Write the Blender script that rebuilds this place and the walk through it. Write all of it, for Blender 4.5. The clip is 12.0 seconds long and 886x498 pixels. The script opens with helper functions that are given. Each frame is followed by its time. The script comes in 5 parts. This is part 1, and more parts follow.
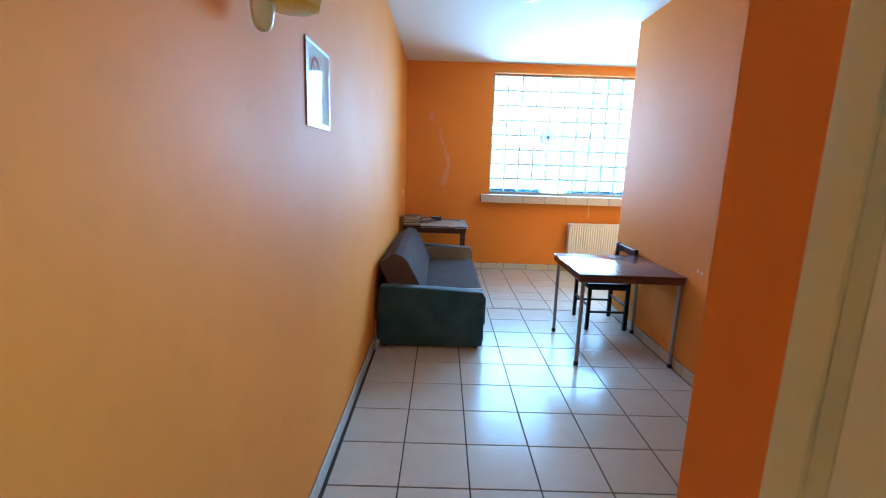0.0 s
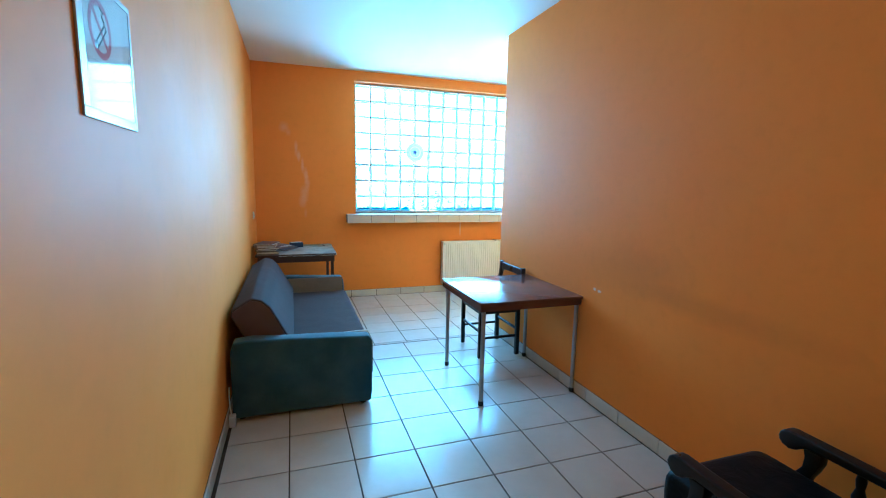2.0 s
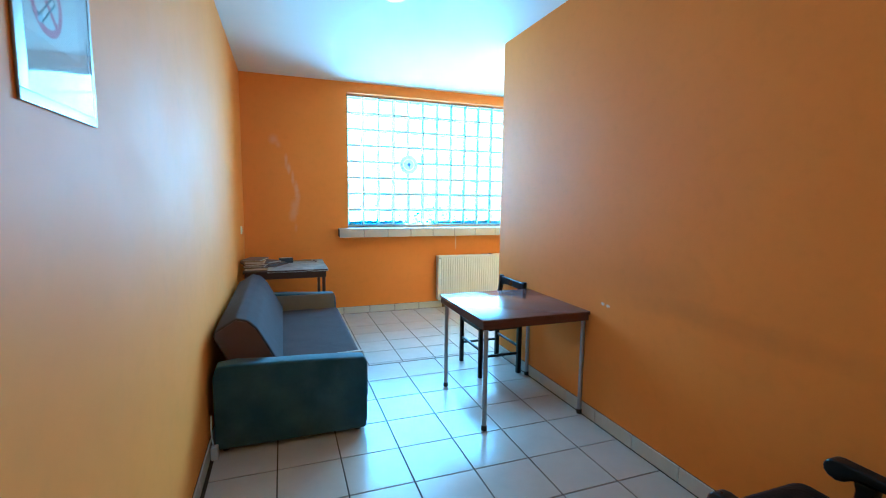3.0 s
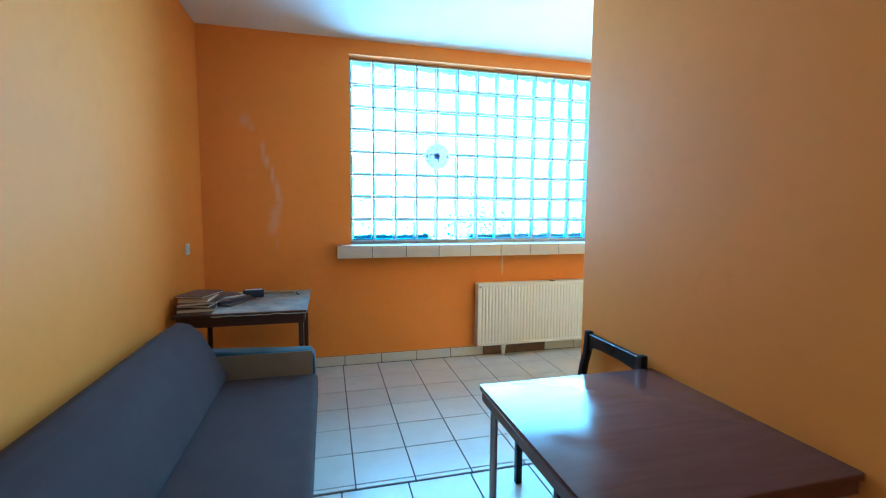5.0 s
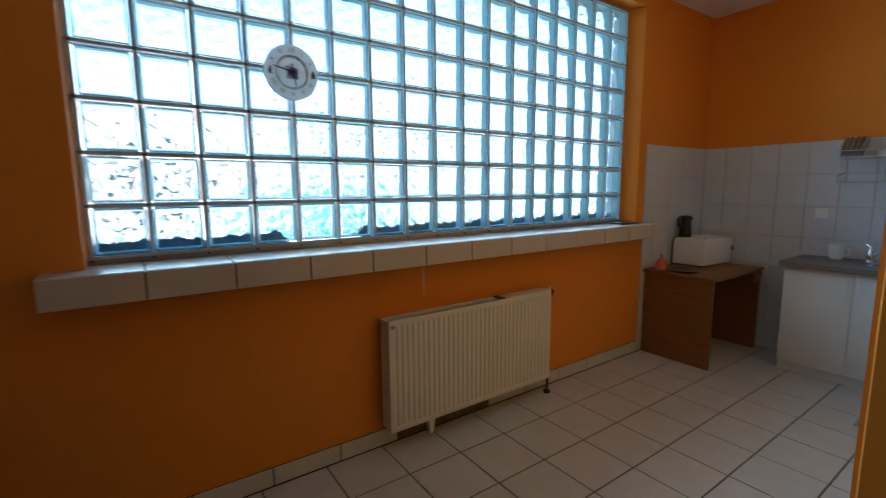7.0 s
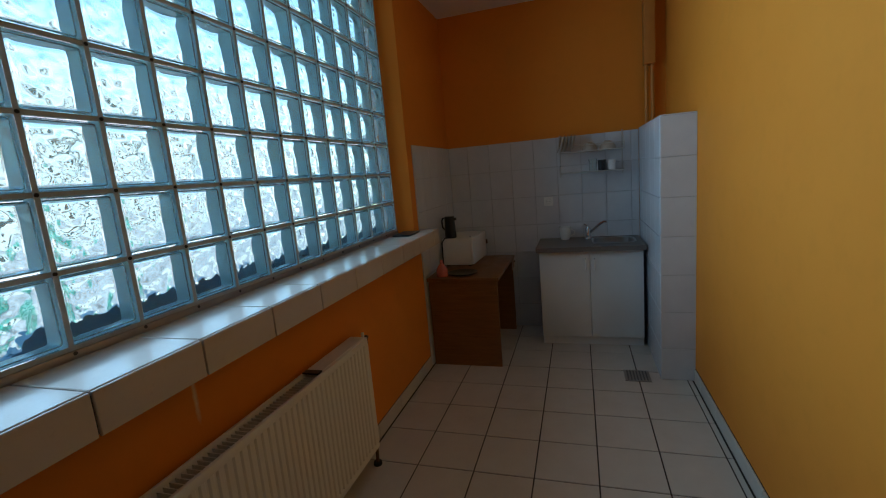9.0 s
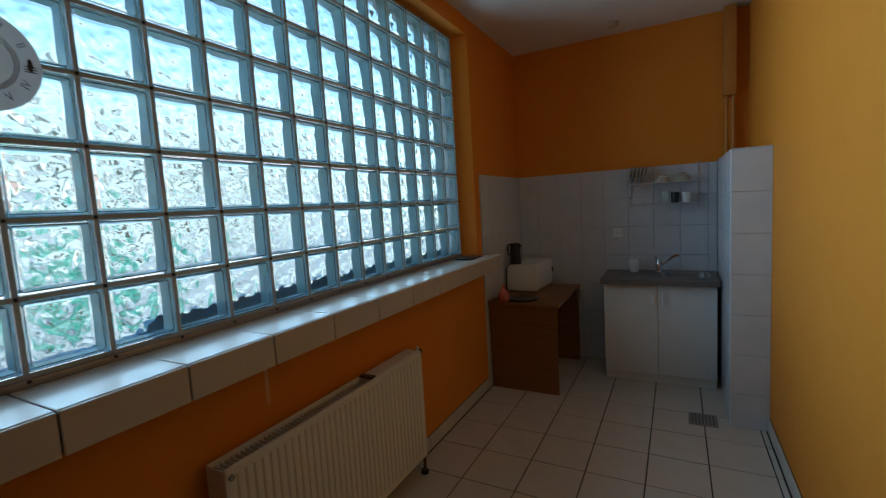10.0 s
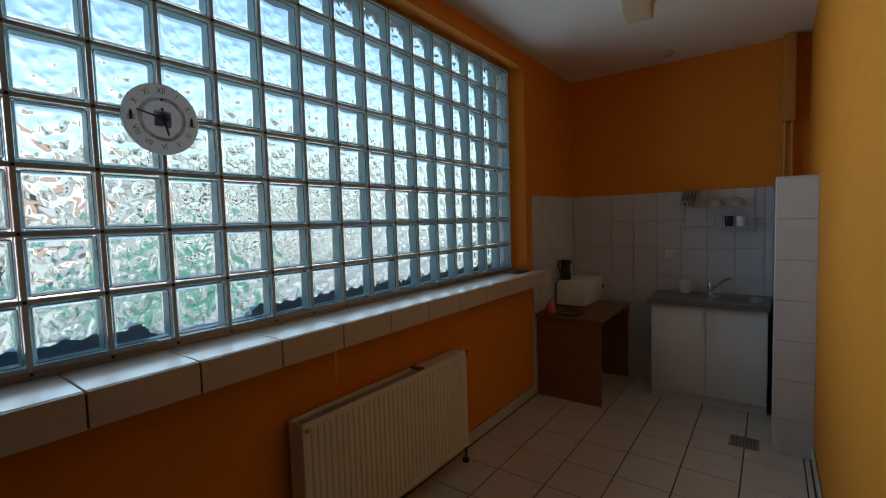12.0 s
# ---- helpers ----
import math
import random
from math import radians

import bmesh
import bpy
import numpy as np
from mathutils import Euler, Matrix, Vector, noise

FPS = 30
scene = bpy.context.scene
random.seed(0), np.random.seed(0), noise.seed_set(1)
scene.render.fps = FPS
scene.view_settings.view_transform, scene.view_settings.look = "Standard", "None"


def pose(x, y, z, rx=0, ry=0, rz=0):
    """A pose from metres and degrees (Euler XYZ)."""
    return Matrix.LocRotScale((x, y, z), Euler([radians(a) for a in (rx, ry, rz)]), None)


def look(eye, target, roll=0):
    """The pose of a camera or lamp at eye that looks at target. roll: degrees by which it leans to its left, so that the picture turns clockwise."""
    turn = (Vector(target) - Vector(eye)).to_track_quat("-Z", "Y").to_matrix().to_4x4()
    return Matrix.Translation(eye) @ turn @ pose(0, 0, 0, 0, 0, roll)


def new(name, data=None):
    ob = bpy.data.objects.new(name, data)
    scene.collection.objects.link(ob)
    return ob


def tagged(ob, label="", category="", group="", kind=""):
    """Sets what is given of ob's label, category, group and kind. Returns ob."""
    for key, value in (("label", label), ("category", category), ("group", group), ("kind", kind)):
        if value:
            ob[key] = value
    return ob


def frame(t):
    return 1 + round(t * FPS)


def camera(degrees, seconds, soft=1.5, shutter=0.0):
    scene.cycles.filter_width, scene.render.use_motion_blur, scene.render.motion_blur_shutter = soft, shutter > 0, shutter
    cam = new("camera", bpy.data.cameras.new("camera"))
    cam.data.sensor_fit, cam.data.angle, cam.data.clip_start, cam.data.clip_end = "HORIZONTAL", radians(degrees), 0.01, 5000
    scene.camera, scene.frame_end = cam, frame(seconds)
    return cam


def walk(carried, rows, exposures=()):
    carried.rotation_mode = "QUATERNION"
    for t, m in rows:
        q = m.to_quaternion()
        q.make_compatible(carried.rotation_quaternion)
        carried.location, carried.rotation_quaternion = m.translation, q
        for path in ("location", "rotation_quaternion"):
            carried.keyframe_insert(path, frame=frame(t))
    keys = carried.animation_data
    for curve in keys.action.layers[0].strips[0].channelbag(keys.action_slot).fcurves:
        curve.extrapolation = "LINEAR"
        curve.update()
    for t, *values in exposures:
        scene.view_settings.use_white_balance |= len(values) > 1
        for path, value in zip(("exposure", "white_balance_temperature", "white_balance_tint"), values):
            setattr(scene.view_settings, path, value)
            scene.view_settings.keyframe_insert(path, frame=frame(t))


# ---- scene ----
cam = camera(89.9, 12.0, 1.1, 0.25)
PATH = [
    (0, (-0.021, -0.051, 1.49), (-0.012, 1.914, 1.114), 1.8),
    (0.5, (-0.043, 0.19, 1.449), (0.093, 2.153, 1.09), 2.2),
    (0.7, (-0.095, 0.343, 1.438), (0.181, 2.293, 1.089), 0.6),
    (1, (-0.137, 0.461, 1.475), (0.4, 2.352, 1.107), -1.2),
    (1.2, (-0.175, 0.522, 1.482), (0.465, 2.382, 1.125), -0.2),
    (1.5, (-0.149, 0.524, 1.497), (0.489, 2.392, 1.178), -0.0),
    (2, (-0.135, 0.54, 1.49), (0.503, 2.414, 1.201), 1.1),
    (2.5, (-0.156, 0.558, 1.484), (0.505, 2.43, 1.244), 1.2),
    (3, (-0.125, 0.715, 1.457), (0.55, 2.584, 1.236), 0.7),
    (5, (0.434, 2.313, 1.406), (0.938, 4.24, 1.23), 0.4),
    (5.5, (0.529, 2.836, 1.419), (1.036, 4.762, 1.235), 1.6),
    (6, (0.64, 3.321, 1.392), (1.153, 5.248, 1.238), -1.2),
    (6.2, (0.639, 3.513, 1.404), (1.192, 5.429, 1.251), -1.2),
    (6.5, (0.717, 3.809, 1.394), (1.397, 5.683, 1.226), 0.1),
    (7, (0.789, 4.284, 1.374), (1.925, 5.908, 1.105), -0.4),
    (7.2, (0.841, 4.454, 1.361), (2.153, 5.934, 1.064), 0.0),
    (7.5, (0.942, 4.682, 1.325), (2.433, 5.984, 1.041), -0.9),
    (7.7, (1.004, 4.786, 1.351), (2.575, 5.984, 1.046), -0.0),
    (9.3, (1.085, 5.173, 1.484), (2.978, 5.731, 1.157), -5.8),
    (9.5, (1.08, 5.145, 1.464), (2.939, 5.816, 1.161), -5.3),
    (10, (0.981, 4.957, 1.491), (2.739, 5.891, 1.298), -3.4),
    (10.2, (0.933, 4.934, 1.5), (2.647, 5.953, 1.348), -3.3),
    (10.5, (0.855, 4.846, 1.493), (2.521, 5.942, 1.346), -3.2),
    (11, (0.76, 4.724, 1.507), (2.41, 5.844, 1.361), -2.7),
    (11.5, (0.751, 4.699, 1.513), (2.375, 5.858, 1.373), -2.3),
    (12, (0.748, 4.692, 1.52), (2.352, 5.88, 1.394), -1.7),
]
EXPOSURES = [(0.0, 4.62, 5150, 6), (0.5, 4.64, 4350, -9), (1.0, 4.66, 4230, -13), (3.0, 4.72, 4230, -13), (5.0, 4.36, 4330, -9), (5.5, 4.1, 4450, -6), (6.0, 3.78, 4650, -3),
             (6.5, 3.1, 5250, 5), (7.0, 2.16, 6350, 12), (7.5, 1.12, 7350, 18), (9.5, 1.26, 6600, 11), (10.5, 1.02, 7350, 17), (12.0, 0.9, 8000, 22)]
walk(cam, [(t, look(eye, target, roll)) for t, eye, target, roll in PATH], EXPOSURES)

# ---- world, light ----
world = bpy.data.worlds.new("world")
scene.world = world
world.use_nodes = True
wn = world.node_tree.nodes
sky = wn.new("ShaderNodeTexSky")
sky.sky_type, sky.sun_disc = 'NISHITA', False
sky.air_density, sky.dust_density, sky.ozone_density = 1.2, 0.8, 1.0
sky.sun_elevation, sky.sun_rotation = radians(40), radians(214)
wn["Background"].inputs[1].default_value = 0.2
world.node_tree.links.new(sky.outputs[0], wn["Background"].inputs[0])

sun = new("sun", bpy.data.lights.new("sun", 'SUN'))
sun.data.energy, sun.data.angle, sun.data.color = 3.5, radians(0.5), (1.0, 0.97, 0.92)
sun.matrix_world = look((-6, -9, 9), (0, 0, 0))

skylight = new("window_skylight", bpy.data.lights.new("window_skylight", 'AREA'))
skylight.data.shape, skylight.data.size, skylight.data.size_y = 'RECTANGLE', 3.36, 1.56
skylight.data.energy, skylight.data.color, skylight.data.spread = 10.0, (0.42, 0.725, 1.0), radians(127)
skylight.matrix_world = look((2.36, 6.418, 1.91), (2.36, 0, 1.91))

# ---- materials ----
def mat(name, base=(0.5, 0.5, 0.5), rough=0.5, metal=0.0, spec=0.5):
    m = bpy.data.materials.new(name)
    m.use_nodes = True
    b = m.node_tree.nodes["Principled BSDF"]
    b.inputs["Base Color"].default_value = (*base, 1)
    b.inputs["Roughness"].default_value = rough
    b.inputs["Metallic"].default_value = metal
    b.inputs["Specular IOR Level"].default_value = spec
    return m


def nodes(m):
    t = m.node_tree
    return t.nodes, t.links, t.nodes["Principled BSDF"]


def coords(m, kind="Object"):
    n, l, b = nodes(m)
    c = n.new("ShaderNodeTexCoord")
    return c.outputs[kind]


def world_place(m):
    n, l, b = nodes(m)
    return n.new("ShaderNodeNewGeometry").outputs["Position"]


def noise_tex(m, vec, scale, detail=4.0, rough=0.55, distortion=0.0):
    n, l, b = nodes(m)
    t = n.new("ShaderNodeTexNoise")
    t.inputs["Scale"].default_value = scale
    t.inputs["Detail"].default_value = detail
    t.inputs["Roughness"].default_value = rough
    t.inputs["Distortion"].default_value = distortion
    if vec is not None:
        l.new(vec, t.inputs["Vector"])
    return t.outputs["Fac"]


def ramp(m, fac, stops):
    n, l, b = nodes(m)
    r = n.new("ShaderNodeValToRGB")
    while len(r.color_ramp.elements) < len(stops):
        r.color_ramp.elements.new(0.5)
    for e, (p, c) in zip(r.color_ramp.elements, stops):
        e.position = p
        e.color = (*c, 1) if len(c) == 3 else c
    l.new(fac, r.inputs[0])
    return r.outputs[0]


def mix(m, fac, a, b2, mode='MIX'):
    n, l, b = nodes(m)
    x = n.new("ShaderNodeMix")
    x.data_type, x.blend_type = 'RGBA', mode
    for sock, v in ((x.inputs["Factor"], fac), (x.inputs["A"], a), (x.inputs["B"], b2)):
        if isinstance(v, (int, float)):
            sock.default_value = v
        elif isinstance(v, tuple):
            sock.default_value = (*v, 1)
        else:
            l.new(v, sock)
    return x.outputs["Result"]


def calc(m, op, a, b2=0.0, c=0.0):
    n, l, b = nodes(m)
    x = n.new("ShaderNodeMath")
    x.operation = op
    for sock, v in zip(x.inputs, (a, b2, c)):
        if isinstance(v, (int, float)):
            sock.default_value = v
        else:
            l.new(v, sock)
    return x.outputs[0]


def bump(m, height, strength=0.2, distance=0.01):
    n, l, b = nodes(m)
    x = n.new("ShaderNodeBump")
    x.inputs["Strength"].default_value = strength
    x.inputs["Distance"].default_value = distance
    l.new(height, x.inputs["Height"])
    l.new(x.outputs[0], b.inputs["Normal"])


def to(m, sock, name):
    n, l, b = nodes(m)
    l.new(sock, b.inputs[name])


def rand_of(m):
    n, l, b = nodes(m)
    return n.new("ShaderNodeObjectInfo").outputs["Random"]


def blotch(m, centre, size, noise_scale=6.0):
    """A mask, 1 within an uneven ellipsoid at centre."""
    n, l, b = nodes(m)
    p = world_place(m)
    mp = n.new("ShaderNodeMapping")
    mp.inputs["Location"].default_value = [-c / s for c, s in zip(centre, size)]
    mp.inputs["Scale"].default_value = [1 / s for s in size]
    l.new(p, mp.inputs["Vector"])
    ln = n.new("ShaderNodeVectorMath")
    ln.operation = 'LENGTH'
    l.new(mp.outputs[0], ln.inputs[0])
    w = calc(m, 'MULTIPLY', noise_tex(m, p, noise_scale, 5), 0.9)
    d = calc(m, 'ADD', ln.outputs["Value"], calc(m, 'SUBTRACT', w, 0.45))
    return ramp(m, d, [(0.25, (1, 1, 1)), (0.95, (0, 0, 0))])


def painted_wall(name, base, dark, rough=0.4):
    m = mat(name, base, rough, 0.0, 0.125)
    p = world_place(m)
    big = noise_tex(m, p, 0.9, 3)
    fine = noise_tex(m, p, 14, 5)
    col = mix(m, ramp(m, big, [(0.35, (0, 0, 0)), (0.7, (1, 1, 1))]), base, dark)
    col = mix(m, calc(m, 'MULTIPLY', ramp(m, fine, [(0.5, (0, 0, 0)), (0.75, (1, 1, 1))]), 0.25), col, tuple(c * 0.82 for c in base))
    to(m, ramp(m, noise_tex(m, p, 2.2, 4), [(0.3, (rough - 0.03,) * 3), (0.75, (rough + 0.06,) * 3)]), "Roughness")
    h = calc(m, 'ADD', calc(m, 'MULTIPLY', noise_tex(m, p, 2.0, 2), 0.16), calc(m, 'MULTIPLY', noise_tex(m, p, 160, 3), 0.06))
    bump(m, h, 0.35, 0.012)
    return m, col


ORANGE, ORANGE_DARK = (0.80, 0.275, 0.036), (0.76, 0.25, 0.031)
wall_paint, col = painted_wall("orange_wall_paint", ORANGE, ORANGE_DARK, 0.58)
to(wall_paint, col, "Base Color")

XP_EDGE = (1.795, 4.463)
side_paint, col = painted_wall("scuffed_orange_wall_paint", ORANGE, ORANGE_DARK, 0.58)
grime = blotch(side_paint, (1.785, 2.15, 0.89), (0.2, 0.75, 0.085), 4)
col = mix(side_paint, calc(side_paint, 'MULTIPLY', grime, 0.16), col, (0.16, 0.08, 0.03))
grime = blotch(side_paint, (1.785, 2.65, 1.0), (0.2, 0.5, 0.22), 4)
col = mix(side_paint, calc(side_paint, 'MULTIPLY', grime, 0.15), col, (0.2, 0.1, 0.05))
for y, z in ((2.995, 0.805), (2.945, 0.80)):
    chip = blotch(side_paint, (1.793, y, z), (0.03, 0.022, 0.014), 80)
    col = mix(side_paint, chip, col, (0.8, 0.74, 0.62))
for z, s in ((0.34, 0.03), (0.20, 0.05), (0.52, 0.02)):
    chip = blotch(side_paint, (XP_EDGE[0], XP_EDGE[1], z), (0.014, 0.014, s), 40)
    col = mix(side_paint, chip, col, (0.74, 0.68, 0.56))
to(side_paint, col, "Base Color")

# pale damp streak: x, height, half width, half height, strength
DAMP = ((-0.21, 2.13, 0.05, 0.05, 0.32), (-0.155, 2.07, 0.035, 0.04, 0.25), (-0.073, 1.89, 0.022, 0.07, 0.45), (-0.045, 1.80, 0.022, 0.06, 0.5), (-0.003, 1.69, 0.02, 0.07, 0.5),
        (0.034, 1.57, 0.025, 0.08, 0.42), (0.05, 1.47, 0.035, 0.08, 0.36), (0.011, 1.355, 0.05, 0.09, 0.34), (-0.01, 1.24, 0.045, 0.06, 0.25), (0.02, 1.10, 0.02, 0.05, 0.2))
north_paint, col = painted_wall("damp_marked_orange_wall_paint", (0.79, 0.265, 0.042), ORANGE_DARK, 0.56)
for x, z, w, h, k in DAMP:
    patch = blotch(north_paint, (x, 6.32, z), (w * 1.3, 0.2, h * 1.5), 14)
    col = mix(north_paint, calc(north_paint, 'MULTIPLY', patch, 0.55 * k), col, (0.80, 0.66, 0.56))
drip = blotch(north_paint, (2.08, 6.32, 0.88), (0.012, 0.1, 0.12), 30)
col = mix(north_paint, calc(north_paint, 'MULTIPLY', drip, 0.7), col, (0.8, 0.68, 0.5))
to(north_paint, col, "Base Color")

ceiling_paint = mat("white_ceiling_paint", (0.80, 0.77, 0.72), 0.75)
p = world_place(ceiling_paint)
to(ceiling_paint, mix(ceiling_paint, noise_tex(ceiling_paint, p, 1.4, 4), (0.83, 0.795, 0.74), (0.75, 0.715, 0.665)), "Base Color")
bump(ceiling_paint, noise_tex(ceiling_paint, p, 30, 4), 0.12, 0.004)

corridor_paint = mat("pale_green_corridor_paint", (0.55, 0.66, 0.58), 0.5)
p = world_place(corridor_paint)
to(corridor_paint, mix(corridor_paint, noise_tex(corridor_paint, p, 2, 4), (0.55, 0.66, 0.58), (0.48, 0.6, 0.52)), "Base Color")


def tile_mat(name, base, dark, rough, rand=0.3):
    m = mat(name, base, rough)
    p = world_place(m)
    cloud = noise_tex(m, p, 7, 6, 0.6)
    spots = noise_tex(m, p, 70, 3)
    col = mix(m, ramp(m, cloud, [(0.2, (0, 0, 0)), (0.85, (1, 1, 1))]), base, dark)
    col = mix(m, calc(m, 'MULTIPLY', rand_of(m), rand), col, tuple(c * 0.86 for c in base))
    col = mix(m, calc(m, 'MULTIPLY', ramp(m, spots, [(0.62, (0, 0, 0)), (0.75, (1, 1, 1))]), 0.18), col, tuple(c * 0.6 for c in base))
    to(m, col, "Base Color")
    to(m, ramp(m, noise_tex(m, p, 4, 4), [(0.2, (rough - 0.02,) * 3), (0.8, (rough + 0.06,) * 3)]), "Roughness")
    nodes(m)[2].inputs["Specular IOR Level"].default_value = 0.22
    bump(m, noise_tex(m, p, 18, 3), 0.06, 0.004)
    return m


floor_tile_mat = tile_mat("cream_glazed_floor_tile", (0.63, 0.575, 0.51), (0.54, 0.48, 0.415), 0.21)
sill_tile_mat = tile_mat("cream_sill_tile", (0.62, 0.53, 0.455), (0.53, 0.45, 0.385), 0.17)
nodes(sill_tile_mat)[2].inputs["Specular IOR Level"].default_value = 0.45
base_tile_mat = tile_mat("pale_skirting_tile", (0.66, 0.62, 0.55), (0.56, 0.52, 0.46), 0.22)
wall_tile_mat = tile_mat("white_kitchen_wall_tile", (0.66, 0.67, 0.69), (0.56, 0.58, 0.62), 0.16)
grout = mat("dark_brown_floor_grout", (0.10, 0.07, 0.055), 0.9)
p = world_place(grout)
to(grout, mix(grout, noise_tex(grout, p, 12, 5), (0.075, 0.052, 0.04), (0.03, 0.021, 0.018)), "Base Color")
wall_grout = mat("grey_wall_grout", (0.30, 0.31, 0.32), 0.9)
p = world_place(wall_grout)
to(wall_grout, mix(wall_grout, noise_tex(wall_grout, p, 12, 5), (0.54, 0.55, 0.56), (0.40, 0.41, 0.42)), "Base Color")
mortar = mat("bare_brown_mortar", (0.17, 0.10, 0.075), 0.95)
p = world_place(mortar)
to(mortar, mix(mortar, noise_tex(mortar, p, 25, 6), (0.22, 0.14, 0.11), (0.11, 0.06, 0.045)), "Base Color")
bump(mortar, noise_tex(mortar, p, 60, 5), 0.5, 0.01)

block_joint = mat("grey_block_mortar", (0.22, 0.22, 0.21), 0.9)
p = world_place(block_joint)
to(block_joint, mix(block_joint, noise_tex(block_joint, p, 30, 5), (0.56, 0.60, 0.62), (0.42, 0.46, 0.48)), "Base Color")
bump(block_joint, noise_tex(block_joint, p, 120, 4), 0.3, 0.003)


def glass_mat(name, colour, rough=0.0, wave=0.0, scale=12.0):
    m = bpy.data.materials.new(name)
    m.use_nodes = True
    t = m.node_tree
    t.nodes.clear()
    out = t.nodes.new("ShaderNodeOutputMaterial")
    g = t.nodes.new("ShaderNodeBsdfGlass")
    g.inputs["Color"].default_value = (*colour, 1)
    g.inputs["Roughness"].default_value = rough
    g.inputs["IOR"].default_value = 1.48
    t.links.new(g.outputs[0], out.inputs[0])
    if wave:
        c = t.nodes.new("ShaderNodeTexCoord")
        warp = t.nodes.new("ShaderNodeTexNoise")
        warp.inputs["Scale"].default_value = scale * 0.8
        warp.inputs["Detail"].default_value = 1.0
        t.links.new(c.outputs["Object"], warp.inputs["Vector"])
        push = t.nodes.new("ShaderNodeVectorMath")
        push.operation = 'MULTIPLY_ADD'
        push.inputs[1].default_value = (0.05, 0.05, 0.05)
        t.links.new(warp.outputs["Color"], push.inputs[0])
        t.links.new(c.outputs["Object"], push.inputs[2])
        n = t.nodes.new("ShaderNodeTexVoronoi")
        n.feature = 'SMOOTH_F1'
        n.inputs["Scale"].default_value = scale
        n.inputs["Smoothness"].default_value = 1.0
        t.links.new(push.outputs[0], n.inputs["Vector"])
        b = t.nodes.new("ShaderNodeBump")
        b.inputs["Strength"].default_value = wave
        b.inputs["Distance"].default_value = 0.02
        t.links.new(n.outputs["Distance"], b.inputs["Height"])
        t.links.new(b.outputs[0], g.inputs["Normal"])
    return m


BLOCK_TINT = (0.81, 0.965, 1.0)
block_glass = glass_mat("clear_block_glass", (0.935, 0.988, 1.0))
block_coat = mat("pale_block_edge_coating", (0.66, 0.96, 1.0), 0.6)
wavy_glass = glass_mat("wavy_block_glass", BLOCK_TINT, 0.0, 0.75, 25.0)
rippled_glass = glass_mat("rippled_block_glass", BLOCK_TINT, 0.0, 0.25, 14.0)
thin_glass = glass_mat("thin_clear_glass", (0.97, 0.99, 0.98))


def cloth(name, a, b2, scale=260.0, rough=0.95, sheen=0.3):
    m = mat(name, a, rough, 0, 0.25)
    p = coords(m)
    big = noise_tex(m, p, 5, 5, 0.6)
    weave = noise_tex(m, p, scale, 2)
    col = mix(m, ramp(m, big, [(0.35, (0, 0, 0)), (0.7, (1, 1, 1))]), a, b2)
    col = mix(m, calc(m, 'MULTIPLY', weave, 0.5), col, tuple(c * 0.6 for c in a))
    to(m, col, "Base Color")
    nodes(m)[2].inputs["Sheen Weight"].default_value = sheen
    bump(m, calc(m, 'ADD', calc(m, 'MULTIPLY', weave, 0.12), calc(m, 'MULTIPLY', noise_tex(m, p, 7, 3), 1.0)), 0.35, 0.012)
    return m


teal_velvet = cloth("worn_teal_velvet", (0.022, 0.076, 0.116), (0.070, 0.135, 0.178), 200, 0.85, 0.25)
grey_fabric = cloth("grey_blue_upholstery", (0.053, 0.0325, 0.0295), (0.067, 0.041, 0.037), 300, 0.95, 0.03)
brown_fabric = cloth("brown_grey_upholstery", (0.13, 0.075, 0.072), (0.155, 0.092, 0.088), 300)
beige_fabric = cloth("beige_upholstery", (0.30, 0.245, 0.19), (0.25, 0.20, 0.155), 300)
black_leather = mat("creased_black_leather", (0.006, 0.0065, 0.008), 0.5, 0.0, 0.09)
p = coords(black_leather)
bump(black_leather, calc(black_leather, 'ADD', noise_tex(black_leather, p, 9, 4, 0.6, 1.0), calc(black_leather, 'MULTIPLY', noise_tex(black_leather, p, 220, 3), 0.06)), 0.22, 0.03)
to(black_leather, mix(black_leather, noise_tex(black_leather, p, 20, 4), (0.0028, 0.003, 0.0034), (0.0055, 0.0056, 0.006)), "Base Color")


def wood(name, a, b2, scale=(2, 24, 24), rough=0.4):
    m = mat(name, a, rough)
    n, l, b = nodes(m)
    mp = n.new("ShaderNodeMapping")
    mp.inputs["Scale"].default_value = scale
    l.new(coords(m), mp.inputs["Vector"])
    g = noise_tex(m, mp.outputs[0], 2.0, 6, 0.6, 0.6)
    to(m, mix(m, ramp(m, g, [(0.3, (0, 0, 0)), (0.7, (1, 1, 1))]), a, b2), "Base Color")
    bump(m, g, 0.12, 0.003)
    to(m, ramp(m, noise_tex(m, coords(m), 6, 4), [(0.3, (rough - 0.08,) * 3), (0.7, (rough + 0.1,) * 3)]), "Roughness")
    return m


table_wood = wood("reddish_brown_laminate", (0.145, 0.058, 0.046), (0.115, 0.045, 0.034), (2, 20, 20), 0.16)
nodes(table_wood)[2].inputs["Specular IOR Level"].default_value = 0.33
black_wood = wood("black_stained_wood", (0.006, 0.0056, 0.0062), (0.010, 0.009, 0.0095), (20, 20, 2), 0.33)
nodes(black_wood)[2].inputs["Specular IOR Level"].default_value = 0.24
desk_wood = wood("brown_veneer", (0.265, 0.112, 0.036), (0.18, 0.074, 0.024), (2, 2, 26), 0.42)
dark_desk_wood = wood("dark_brown_desk_wood", (0.075, 0.032, 0.020), (0.05, 0.021, 0.013), (2, 24, 24), 0.4)
